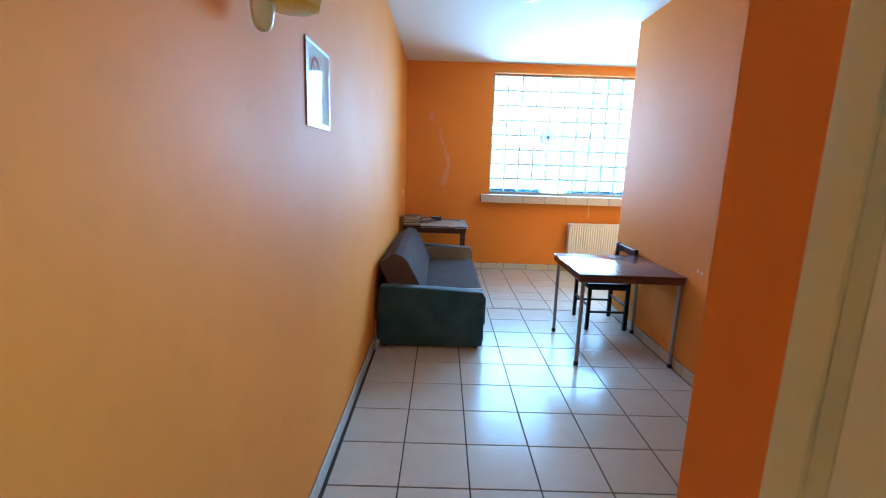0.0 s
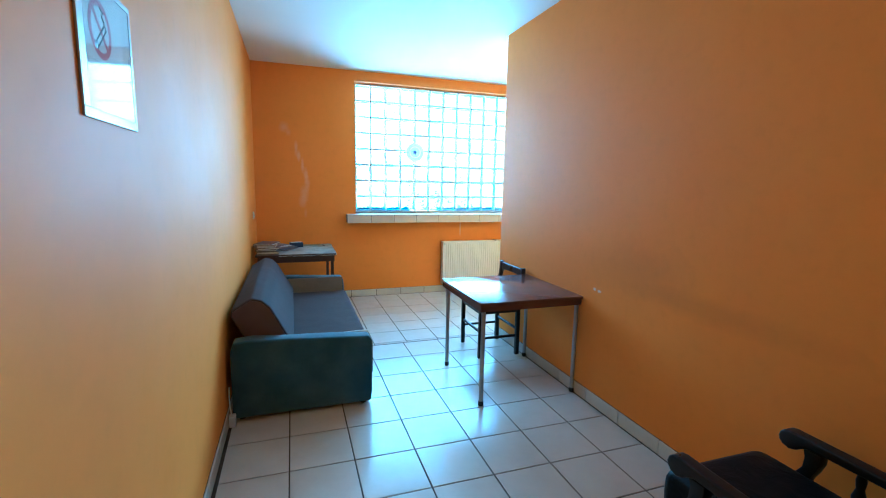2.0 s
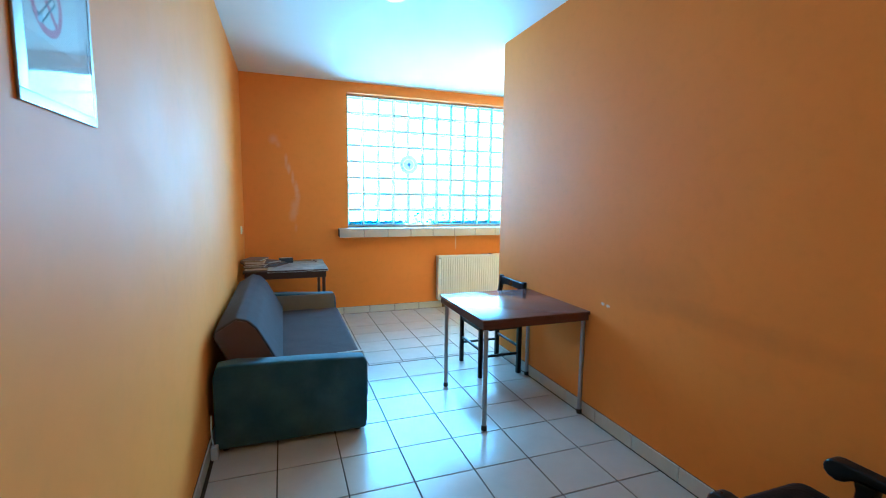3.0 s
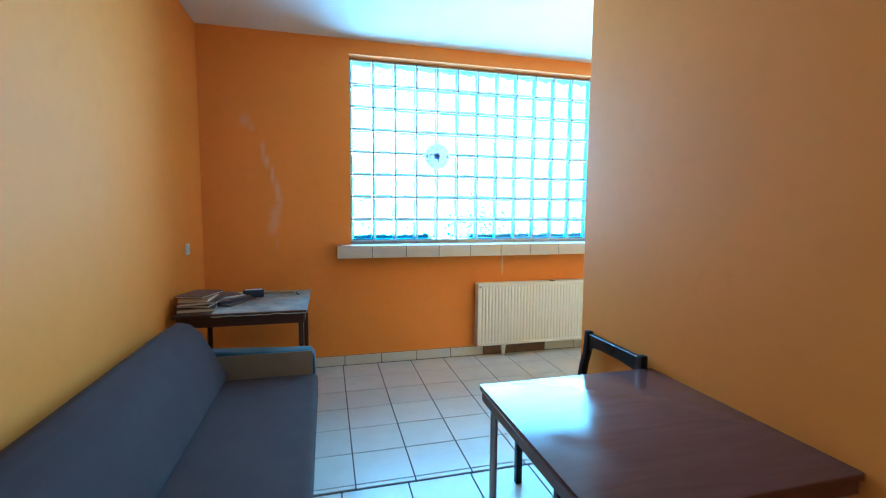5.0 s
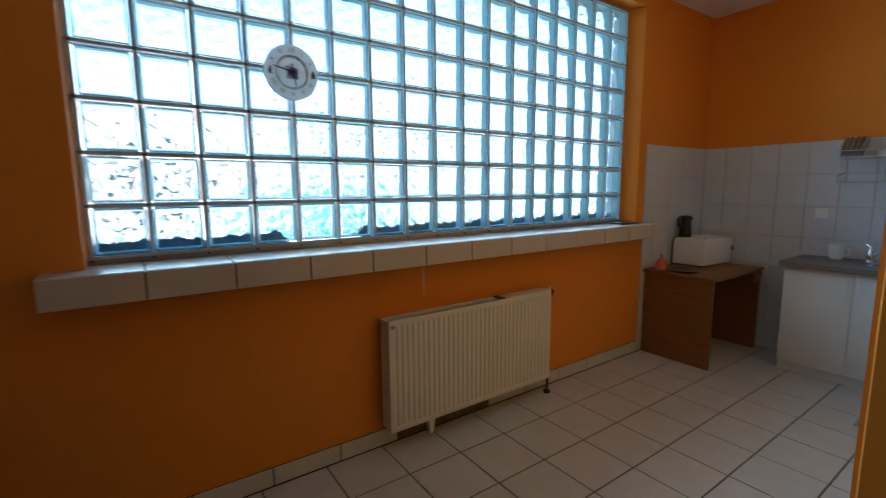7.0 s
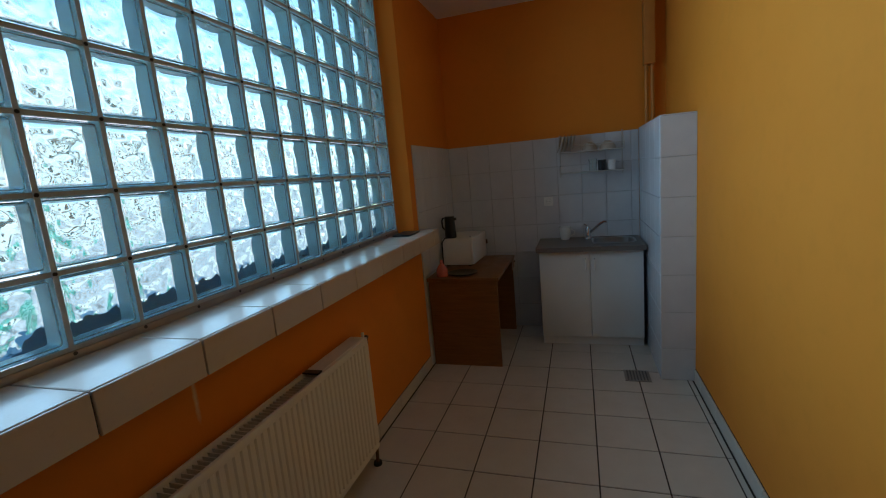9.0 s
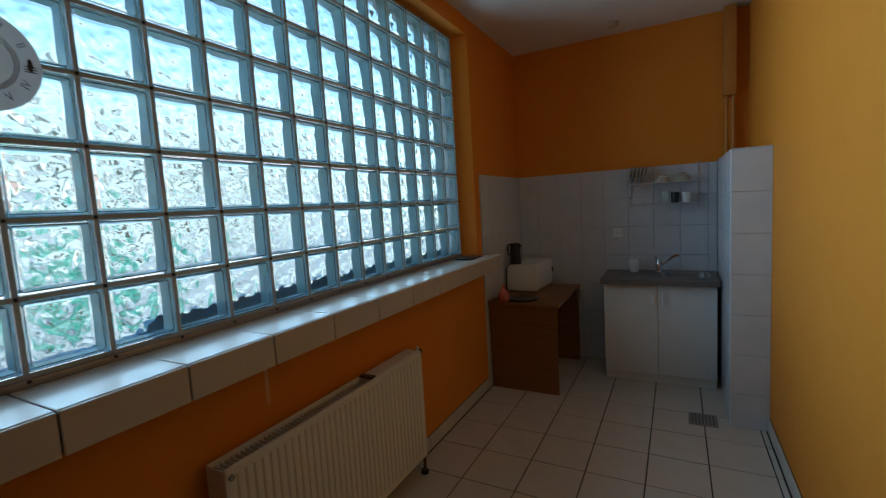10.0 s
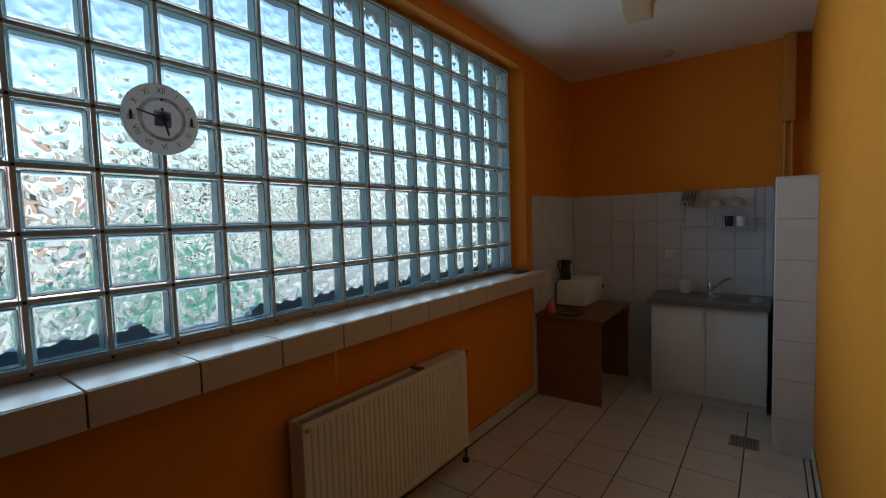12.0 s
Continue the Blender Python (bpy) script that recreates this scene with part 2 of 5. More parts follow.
steel = mat("dull_steel_tube", (0.36, 0.34, 0.33), 0.38, 0.9)
to(steel, ramp(steel, noise_tex(steel, coords(steel), 30, 5), [(0.3, (0.3,) * 3), (0.7, (0.55,) * 3)]), "Roughness")
chrome = mat("chrome", (0.52, 0.52, 0.54), 0.16, 1.0)
inox = mat("brushed_steel_sink", (0.5, 0.5, 0.5), 0.3, 1.0)
black_rubber = mat("black_rubber", (0.012, 0.012, 0.012), 0.7)
black_plastic = mat("black_plastic", (0.010, 0.010, 0.011), 0.3)
white_plastic = mat("white_plastic", (0.78, 0.78, 0.75), 0.35)
enamel = mat("cream_radiator_enamel", (0.70, 0.66, 0.52), 0.35)
p = world_place(enamel)
to(enamel, mix(enamel, calc(enamel, 'MULTIPLY', noise_tex(enamel, p, 5, 5), 0.6), (0.78, 0.73, 0.65), (0.68, 0.62, 0.53)), "Base Color")
pipe_paint = mat("rusty_pipe", (0.14, 0.075, 0.035), 0.6)
to(pipe_paint, mix(pipe_paint, noise_tex(pipe_paint, coords(pipe_paint), 30, 5), (0.16, 0.085, 0.04), (0.05, 0.03, 0.02)), "Base Color")
orange_pipe = mat("orange_painted_pipe", (0.62, 0.24, 0.04), 0.4)
to(orange_pipe, mix(orange_pipe, noise_tex(orange_pipe, coords(orange_pipe), 12, 4), (0.66, 0.26, 0.045), (0.5, 0.18, 0.03)), "Base Color")
cabinet_white = mat("white_cabinet_laminate", (0.74, 0.74, 0.72), 0.35)
p = coords(cabinet_white)
to(cabinet_white, mix(cabinet_white, noise_tex(cabinet_white, p, 4, 5), (0.77, 0.77, 0.75), (0.68, 0.68, 0.66)), "Base Color")
worktop_mat = mat("grey_speckled_worktop", (0.18, 0.16, 0.145), 0.4)
p = coords(worktop_mat)
to(worktop_mat, mix(worktop_mat, noise_tex(worktop_mat, p, 90, 4), (0.20, 0.175, 0.155), (0.095, 0.084, 0.076)), "Base Color")
porcelain = mat("white_porcelain", (0.78, 0.78, 0.76), 0.15)
frame_white = mat("white_gloss_paint", (0.74, 0.75, 0.72), 0.28)
p = world_place(frame_white)
to(frame_white, mix(frame_white, noise_tex(frame_white, p, 8, 5), (0.76, 0.77, 0.74), (0.64, 0.66, 0.62)), "Base Color")
paper = mat("white_paper_cover", (0.68, 0.68, 0.66), 0.7)
p = coords(paper)
to(paper, mix(paper, ramp(paper, noise_tex(paper, p, 9, 6), [(0.42, (0, 0, 0)), (0.62, (1, 1, 1))]), (0.74, 0.69, 0.62), (0.52, 0.48, 0.42)), "Base Color")
bump(paper, noise_tex(paper, p, 10, 4), 0.25, 0.01)
book_brown = mat("worn_brown_cover", (0.16, 0.095, 0.08), 0.6)
book_dark = mat("dark_blue_cover", (0.02, 0.035, 0.07), 0.45)
book_page = mat("page_edges", (0.66, 0.6, 0.5), 0.8)
to(book_page, mix(book_page, noise_tex(book_page, coords(book_page), 60, 3), (0.7, 0.64, 0.54), (0.5, 0.45, 0.37)), "Base Color")
book_ochre = mat("ochre_cover", (0.38, 0.25, 0.10), 0.6)
yellow_metal = mat("yellow_lamp_enamel", (0.72, 0.50, 0.02), 0.3)
frosted = mat("cream_frosted_glass", (0.86, 0.82, 0.62), 0.25)
nodes(frosted)[2].inputs["Transmission Weight"].default_value = 0.35
lamp_white = mat("white_lamp_diffuser", (0.78, 0.78, 0.74), 0.3)
cream_plastic = mat("yellowed_cream_plastic", (0.60, 0.50, 0.34), 0.4)
to(cream_plastic, mix(cream_plastic, noise_tex(cream_plastic, coords(cream_plastic), 8, 4), (0.62, 0.52, 0.36), (0.52, 0.42, 0.27)), "Base Color")
stoneware = mat("cream_stoneware", (0.45, 0.39, 0.32), 0.35)
to(stoneware, mix(stoneware, noise_tex(stoneware, coords(stoneware), 12, 4), (0.48, 0.42, 0.35), (0.36, 0.30, 0.24)), "Base Color")
red_ink = mat("dull_red_print", (0.28, 0.06, 0.075), 0.8, 0.0, 0.1)
black_ink = mat("black_print", (0.02, 0.02, 0.022), 0.5)
clock_face_mat = mat("pale_grey_clock_face", (0.46, 0.47, 0.46), 0.25)
to(clock_face_mat, mix(clock_face_mat, noise_tex(clock_face_mat, coords(clock_face_mat), 25, 4), (0.56, 0.56, 0.54), (0.46, 0.46, 0.45)), "Base Color")
nodes(clock_face_mat)[2].inputs["Transmission Weight"].default_value = 0.07
clock_ring_mat = mat("grey_clock_ring", (0.75, 0.75, 0.75), 0.5)
nodes(clock_ring_mat)[2].inputs["Transmission Weight"].default_value = 0.85
blue_plastic = mat("dark_blue_plastic", (0.14, 0.20, 0.80), 0.4)
clock_plate_mat = mat("grey_clock_plate", (0.5, 0.5, 0.53), 0.4)
nodes(clock_plate_mat)[2].inputs["Transmission Weight"].default_value = 0.7
grille_metal = mat("drain_metal", (0.34, 0.30, 0.27), 0.5, 0.5)
drain_bar = mat("dull_drain_bar", (0.16, 0.14, 0.125), 0.55, 0.4)
pink_soap = mat("pink_soap_bottle", (0.62, 0.14, 0.10), 0.25)


# ---- shapes ----
def box(bm, x0, x1, y0, y1, z0, z1, bevel=0.0, seg=2):
    m = Matrix.LocRotScale(((x0 + x1) / 2, (y0 + y1) / 2, (z0 + z1) / 2), None, (abs(x1 - x0), abs(y1 - y0), abs(z1 - z0)))
    made = bmesh.ops.create_cube(bm, size=1, matrix=m)["verts"]
    if bevel:
        edges = list({e for v in made for e in v.link_edges})
        bmesh.ops.bevel(bm, geom=edges, offset=bevel, segments=seg, profile=0.6, affect='EDGES')
    return bm


def cyl(bm, p0, p1, r0, r1=None, seg=16):
    p0, p1 = Vector(p0), Vector(p1)
    d = p1 - p0
    m = Matrix.Translation((p0 + p1) / 2) @ d.to_track_quat('Z', 'Y').to_matrix().to_4x4()
    bmesh.ops.create_cone(bm, cap_ends=True, segments=seg, radius1=r0, radius2=r0 if r1 is None else r1, depth=d.length, matrix=m)
    return bm


def lathe(bm, profile, centre=(0, 0, 0), seg=24, axis='Z'):
    """profile: (radius, height) pairs, turned round the axis."""
    rings = []
    for r, h in profile:
        ring = []
        for i in range(seg):
            a = 2 * math.pi * i / seg
            u, v = r * math.cos(a), r * math.sin(a)
            q = (u, v, h) if axis == 'Z' else (u, h, v) if axis == 'Y' else (h, u, v)
            ring.append(bm.verts.new(Vector(q) + Vector(centre)))
        rings.append(ring)
    for a, b in zip(rings, rings[1:]):
        for i in range(seg):
            bm.faces.new((a[i], a[(i + 1) % seg], b[(i + 1) % seg], b[i]))
    bm.faces.new(rings[0])
    bm.faces.new(rings[-1])
    bmesh.ops.recalc_face_normals(bm, faces=bm.faces[:])
    return bm


def tube(bm, pts, r, seg=10):
    """A round tube along points."""
    pts = [Vector(q) for q in pts]
    rings = []
    for i, q in enumerate(pts):
        d = (pts[min(i + 1, len(pts) - 1)] - pts[max(i - 1, 0)]).normalized()
        side = d.orthogonal().normalized() if not rings else (prev - d * prev.dot(d)).normalized()
        prev = side
        up = d.cross(side)
        rings.append([bm.verts.new(q + r * (math.cos(2 * math.pi * k / seg) * side + math.sin(2 * math.pi * k / seg) * up)) for k in range(seg)])
    for a, b in zip(rings, rings[1:]):
        for i in range(seg):
            bm.faces.new((a[i], a[(i + 1) % seg], b[(i + 1) % seg], b[i]))
    bm.faces.new(rings[0][::-1])
    bm.faces.new(rings[-1])
    bmesh.ops.recalc_face_normals(bm, faces=bm.faces[:])
    return bm


def extrude_outline(bm, outline, axis, a, b, bevel=0.0, seg=2):
    """A closed 2D outline pushed from a to b along the axis ('X': points are y,z; 'Y': x,z; 'Z': x,y)."""
    def at(q, h):
        return {'X': (h, q[0], q[1]), 'Y': (q[0], h, q[1]), 'Z': (q[0], q[1], h)}[axis]
    lo = [bm.verts.new(at(q, a)) for q in outline]
    hi = [bm.verts.new(at(q, b)) for q in outline]
    bm.faces.new(lo)
    bm.faces.new(hi[::-1])
    n = len(outline)
    for i in range(n):
        bm.faces.new((lo[i], lo[(i + 1) % n], hi[(i + 1) % n], hi[i]))
    bmesh.ops.recalc_face_normals(bm, faces=bm.faces[:])
    if bevel:
        bmesh.ops.bevel(bm, geom=bm.edges[:], offset=bevel, segments=seg, profile=0.6, affect='EDGES')
    return bm


def B():
    return bmesh.new()


def finish(name, bm, material, smooth=True):
    me = bpy.data.meshes.new(name)
    bm.to_mesh(me)
    bm.free()
    me.materials.append(material)
    if smooth:
        me.shade_smooth()
        me.set_sharp_from_angle(angle=radians(35))
    return me


def part(name, bm, material, parent, label=""):
    ob = new(name, finish(name, bm, material))
    ob.parent = parent
    return tagged(ob, label) if label else ob


def thing(name, label, category, place=(0, 0, 0), turn=0, group="", kind=""):
    ob = new(name)
    ob.empty_display_size = 0.1
    ob.matrix_world = pose(*place, 0, 0, turn)
    return tagged(ob, label, category, group, kind)


def setting(name, bm, material, label, category):
    return tagged(new(name, finish(name, bm, material)), label, category, "", "structure")


# ---- the rooms ----
XW, XP, XE = -0.55, 1.793, 5.18     # west wall, partition, east wall
YD, YP, YN = 0.52, 4.465, 6.32       # door wall, partition corner, north wall
H = 2.855
WX0, WX1, WZ0, WZ1 = 0.635, 4.108, 1.10, 2.733
GY = 6.43                           # front of the glass blocks

bm = B()
box(bm, XW - 0.15, XW, -2.2, YN + 0.3, 0, H)
setting("wall_west", bm, wall_paint, "long satin orange painted wall with light scuffs", "wall")
bm = B()
box(bm, XW, WX0, YN, YN + 0.3, 0, H)
box(bm, WX1, XE + 0.15, YN, YN + 0.3, 0, H)
box(bm, WX0, WX1, YN, YN + 0.3, 0, 0.985)
box(bm, WX0, WX1, YN, YN + 0.3, WZ1, H)
extrude_outline(bm, [(4.062, GY + 0.09), (4.062, GY - 0.004), (WX1, YN + 0.002), (WX1, GY + 0.09)], 'Z', 1.0, WZ1)
setting("wall_north", bm, north_paint, "orange painted window wall with pale damp streaks", "wall")
bm = B()
box(bm, XE, XE + 0.15, YP - 0.15, YN, 0, H)
setting("wall_east", bm, wall_paint, "orange painted kitchen end wall", "wall")
bm = B()
extrude_outline(bm, [(XP, YD), (XP, YP), (XE, YP), (XE, YP - 0.15), (XP + 0.15, YP - 0.15), (XP + 0.15, YD)], 'Z', 0, H)
corner = [e for e in bm.edges if all(abs(v.co.x - XP) < 1e-4 and abs(v.co.y - YP) < 1e-4 for v in e.verts)]
bmesh.ops.bevel(bm, geom=corner, offset=0.012, segments=3, affect='EDGES')
setting("wall_partition", bm, side_paint, "orange painted partition wall with dark rub marks", "wall")
bm = B()
box(bm, 0.335, XP + 0.15, 0.365, YD, 0, H)
box(bm, XW, 0.335, 0.365, YD, 2.06, H)
setting("wall_south", bm, wall_paint, "orange painted wall beside the doorway", "wall")
bm = B()
box(bm, XW, 1.25, -2.2, -2.05, 0, H)
# Out of view: gap added in the east side so sky light brightens the doorway.
box(bm, 1.1, 1.25, -2.05, -1.5, 0, H)
box(bm, 1.1, 1.25, -0.78, 0.365, 0, H)
box(bm, 1.1, 1.25, -1.5, -0.78, 0, 1.24)
box(bm, 1.1, 1.25, -1.5, -0.78, 2.06, H)
setting("wall_corridor", bm, corridor_paint, "unseen pale green corridor wall with an opening added for daylight", "wall")
bm = B()
box(bm, XW - 0.15, XE + 0.15, -2.2, YN + 0.3, H, H + 0.15)
setting("ceiling", bm, ceiling_paint, "flat white painted ceiling", "ceiling")
bm = B()
box(bm, XW - 0.15, XE + 0.15, -2.2, YN + 0.3, -0.12, -0.004)
floor = setting("floor", bm, grout, "cream glazed tile floor with dark joints", "floor")

door_paint = mat("pale_green_white_gloss", (0.72, 0.80, 0.76), 0.3)
to(door_paint, mix(door_paint, noise_tex(door_paint, world_place(door_paint), 9, 5), (0.76, 0.84, 0.80), (0.64, 0.73, 0.69)), "Base Color")
door_1 = tagged(thing("door_1", "pale green-white painted door frame at the room entrance", "door frame", (0, 0, 0)), kind="structure")
bm = B()
box(bm, 0.331, 0.352, 0.325, 0.374, 0, 2.06, 0.006, 3)
part("door_jamb", bm, door_paint, door_1)
# Strip coloured darker than the frame to stand for the shade in its gap.
bm = B()
box(bm, 0.334, 0.365, 0.302, 0.3245, 0, 2.06, 0.002)
part("door_gap_shade", bm, mat("pale_green_gap_shade", (0.58, 0.68, 0.63), 0.5), door_1, "pale green recessed strip, toned down as the shade of the gap")
bm = B()
box(bm, 0.333, 0.365, 0.10, 0.3015, 0, 2.06, 0.004)
part("door_rebate", bm, door_paint, door_1, "pale green outer frame")
bm = B()
box(bm, 0.366, 0.42, 0.335, 0.364, 0, 2.12, 0.006)
part("door_casing", bm, door_paint, door_1)
bm = B()
box(bm, XW + 0.002, 0.3305, 0.225, 0.369, 2.03, 2.0595, 0.004)
part("door_head", bm, door_paint, door_1)

# ---- glass block window ----
window_1 = tagged(thing("window_1", "large glass block window with grey mortar joints", "window"), kind="structure")
P, X0, Z0 = 0.2, 0.65, 1.118
bm = B()
for k in range(18):
    x = X0 + P * k
    w = 0.0064
    box(bm, x - w, x + w, GY + 0.004, GY + 0.076, WZ0, WZ1)
for j in range(9):
    z = Z0 + P * j
    box(bm, WX0, 4.06, GY + 0.006, GY + 0.074, z - 0.0064, z + 0.0064)
part("mortar_grid", bm, block_joint, window_1, "grey recessed mortar grid")
bm = B()
box(bm, WX0, 4.06, GY - 0.004, GY + 0.08, WZ0 - 0.012, Z0 - 0.006, 0.002)
part("bottom_rail", bm, steel, window_1, "narrow grey metal rail")
bm = B()
for k in range(18):
    for j in range(9):
        z = Z0 + P * j - (0.012 if j == 0 else 0)
        cyl(bm, (X0 + P * k, GY - (0.0055 if j == 0 else -0.001), z), (X0 + P * k, GY + 0.02, z), 0.0055, seg=8)
part("spacer_pegs", bm, black_rubber, window_1, "dark spacer pegs at the joint crossings")


def glass_block_mesh():
    """A hollow block: an outer shell, and a cavity whose broad faces are pressed in waves."""
    bm = B()
    h = 0.0935
    box(bm, -h, h, 0, 0.08, -h, h, 0.006, 3)
    outer = set(bm.faces)
    for f in outer:
        f.material_index = 2 if abs(f.normal.y) < 0.2 else 0
    box(bm, -h + 0.007, h - 0.007, 0.009, 0.071, -h + 0.007, h - 0.007, 0.012, 3)
    hollow = [f for f in bm.faces if f not in outer]
    bmesh.ops.reverse_faces(bm, faces=hollow)
    bm.normal_update()
    for f in hollow:
        f.material_index = 0
        if abs(f.normal.y) > 0.99:
            f.material_index = 3 if f.calc_center_median().y < 0.04 else 1
    me = bpy.data.meshes.new("glass_block")
    bm.to_mesh(me)
    bm.free()
    me.shade_smooth()
    me.set_sharp_from_angle(angle=radians(50))
    for m in (block_glass, wavy_glass, block_coat, rippled_glass):
        me.materials.append(m)
    return me


gb = glass_block_mesh()
for k in range(17):
    for j in range(8):
        ob = new("glass_block", gb)
        ob.parent = window_1
        ob.location = (X0 + P * (k + 0.5), GY, Z0 + P * (j + 0.5))
        ob.visible_shadow = False

outer_plaster = mat("pale_outer_plaster", (0.55, 0.52, 0.50), 0.9)
to(outer_plaster, mix(outer_plaster, noise_tex(outer_plaster, world_place(outer_plaster), 6, 5), (0.58, 0.55, 0.53), (0.46, 0.44, 0.43)), "Base Color")
for a in ((4.063, 4.106, 6.522, 6.619, 1.0, WZ1 - 0.012), (WX0 + 0.002, WX0 + 0.012, 6.522, 6.619, 1.0, WZ1 - 0.012), (WX0 + 0.002, 4.106, 6.522, 6.619, WZ1 - 0.0115, WZ1 - 0.002)):
    bm = B()
    box(bm, *a)
    part("outer_reveal", bm, outer_plaster, window_1, "pale plastered outer reveal")

# tiled window sill
SX0, SX1, SY = 0.512, 4.215, 6.165
sill = tagged(thing("window_sill", "cream tiled window sill under the glass blocks", "window sill"), kind="structure")
bm = B()
box(bm, SX0 + 0.004, SX1 - 0.004, SY + 0.008, YN - 0.002, 0.99, 1.083)
box(bm, WX0 + 0.002, WX1 - 0.002, YN - 0.002, GY + 0.1, 0.985, 1.083)
part("sill_core", bm, grout, sill, "dark mortar core")
x = SX0
while x < SX1 - 0.01:
    x1 = min(x + 0.298, SX1)
    bm = B()
    box(bm, x + 0.0025, x1 - 0.0025, SY, SY + 0.009, 0.985, 1.090, 0.002, 1)
    part("front_tile", bm, sill_tile_mat, sill)
    bm = B()
    if x < WX0 - 0.02:
        box(bm, x + 0.002, WX0, SY + 0.010, YN - 0.003, 1.082, 1.092)
        box(bm, WX0, x1 - 0.002, SY + 0.010, GY - 0.005, 1.082, 1.092)
    elif x1 > WX1 + 0.02:
        if x < WX1:
            box(bm, x + 0.002, WX1, SY + 0.010, GY - 0.005, 1.082, 1.092)
        box(bm, max(x + 0.002, WX1), x1 - 0.002, SY + 0.010, YN - 0.003, 1.082, 1.092)
    else:
        box(bm, x + 0.0025, x1 - 0.0025, SY + 0.010, GY - 0.005, 1.082, 1.092, 0.002, 1)
    part("top_tile", bm, sill_tile_mat, sill)
    x = x1

# ---- radiator ----
radiator = thing("radiator", "cream ribbed panel radiator mounted under the window", "radiator", (1.795, 6.195, 0.118))
RW, RH = 1.19, 0.598
bm = B()
ribs = 35
step = (RW - 0.05) / ribs
prof = []
for i in range(ribs):
    a = 0.025 + i * step
    prof += [(a, 0.0), (a + step * 0.18, 0.006), (a + step * 0.42, 0.006), (a + step * 0.6, 0.0)]
for z0, z1 in ((0.03, RH - 0.03),):
    lo, hi = [], []
    for (u, d) in [(0, 0)] + prof + [(RW, 0)]:
        lo.append(bm.verts.new((u, d, z0)))
        hi.append(bm.verts.new((u, d, z1)))
    for i in range(len(lo) - 1):
        bm.faces.new((lo[i], lo[i + 1], hi[i + 1], hi[i]))
box(bm, 0, RW, 0.0, 0.014, 0.0, 0.031, 0.004)
box(bm, 0, RW, 0.0, 0.014, RH - 0.031, RH, 0.004)
box(bm, 0, RW, 0.010, 0.016, 0.028, RH - 0.028)
part("front_panel", bm, enamel, radiator)
bm = B()
box(bm, 0.0, RW, 0.084, 0.096, 0.0, RH, 0.003)
part("back_panel", bm, enamel, radiator)
for u in (0.0, RW - 0.003):
    bm = B()
    box(bm, u - 0.002, u + 0.004, 0.004, 0.094, 0.012, RH - 0.004, 0.001, 1)
    part("side_cover", bm, enamel, radiator)
for i in range(60):
    u = 0.02 + i * (RW - 0.04) / 59
    bm = B()
    box(bm, u - 0.0015, u + 0.0015, 0.018, 0.082, 0.05, RH - 0.012)
    part("convector_fin", bm, enamel, radiator)
bm = B()
box(bm, 0.79, RW - 0.005, 0.012, 0.09, RH - 0.004, RH + 0.003, 0.002, 1)
part("top_grille", bm, enamel, radiator, "loose cream cover strip")
bm = B()
box(bm, 0.765, 0.80, 0.012, 0.09, RH - 0.001, RH + 0.006, 0.002, 1)
part("grille_clip", bm, black_plastic, radiator, "dark clip on the cover strip")
bm = B()
cyl(bm, (RW - 0.002, 0.03, RH - 0.045), (RW + 0.036, 0.03, RH - 0.045), 0.014)
tube(bm, [(RW + 0.016, 0.03, RH - 0.09), (RW + 0.02, 0.03, RH - 0.05), (RW + 0.05, 0.03, RH - 0.012)], 0.011)
valve = part("valve", bm, pipe_paint, radiator, "rusty valve")
bm = B()
cyl(bm, (RW + 0.012, 0.03, RH - 0.034), (RW + 0.012, 0.03, RH + 0.018), 0.009, 0.007)
part("cap", bm, white_plastic, valve, "white valve cap")
bm = B()
tube(bm, [(RW + 0.016, 0.03, RH - 0.08), (RW + 0.017, 0.03, 0.2), (RW + 0.016, 0.03, -0.06), (RW + 0.010, 0.03, -0.108)], 0.009)
part("pipe", bm, pipe_paint, radiator, "dark rusty supply pipe")
bm = B()
extrude_outline(bm, [(0.265, 0.01), (0.315, 0.01), (0.30, -0.117), (0.278, -0.117)], 'Y', 0.06, 0.09)
part("support_foot", bm, white_plastic, radiator, "white support foot")
bm = B()
cyl(bm, (RW + 0.01, 0.03, -0.117), (RW + 0.01, 0.03, -0.10), 0.022)
part("pipe_collar", bm, black_rubber, radiator)
bm = B()
cyl(bm, (0.018, -0.006, RH - 0.03), (0.018, 0.004, RH - 0.03), 0.010)
part("vent_plug", bm, steel, radiator)
for u in (0.22, 0.97):
    bm = B()
    box(bm, u, u + 0.03, 0.094, 0.128, 0.08, RH - 0.08)
    part("bracket", bm, steel, radiator)

# ---- round clock on the glass ----
wall_clock = thing("wall_clock", "round pale clock with roman numerals on the glass blocks", "clock", (1.443, GY - 0.004, 1.905))
CR = 0.123
bm = B()
lathe(bm, [(0.0, 0), (CR, 0), (CR, -0.010), (CR - 0.004, -0.014), (0.0, -0.014)], axis='Y', seg=48)
part("clock_face", bm, clock_face_mat, wall_clock)
bm = B()
lathe(bm, [(0.064, -0.0135), (0.077, -0.0135), (0.077, -0.0148), (0.064, -0.0148), (0.064, -0.0135)], axis='Y', seg=40)
bmesh.ops.delete(bm, geom=[f for f in bm.faces if len(f.verts) > 4], context='FACES')
bmesh.ops.remove_doubles(bm, verts=bm.verts[:], dist=0.0001)
bmesh.ops.recalc_face_normals(bm, faces=bm.faces[:])
part("inner_ring", bm, clock_ring_mat, wall_clock)
bm = B()
box(bm, -0.027, 0.027, -0.018, -0.0145, -0.027, 0.027, 0.003)
part("centre_plate", bm, clock_plate_mat, wall_clock, "grey square plate")
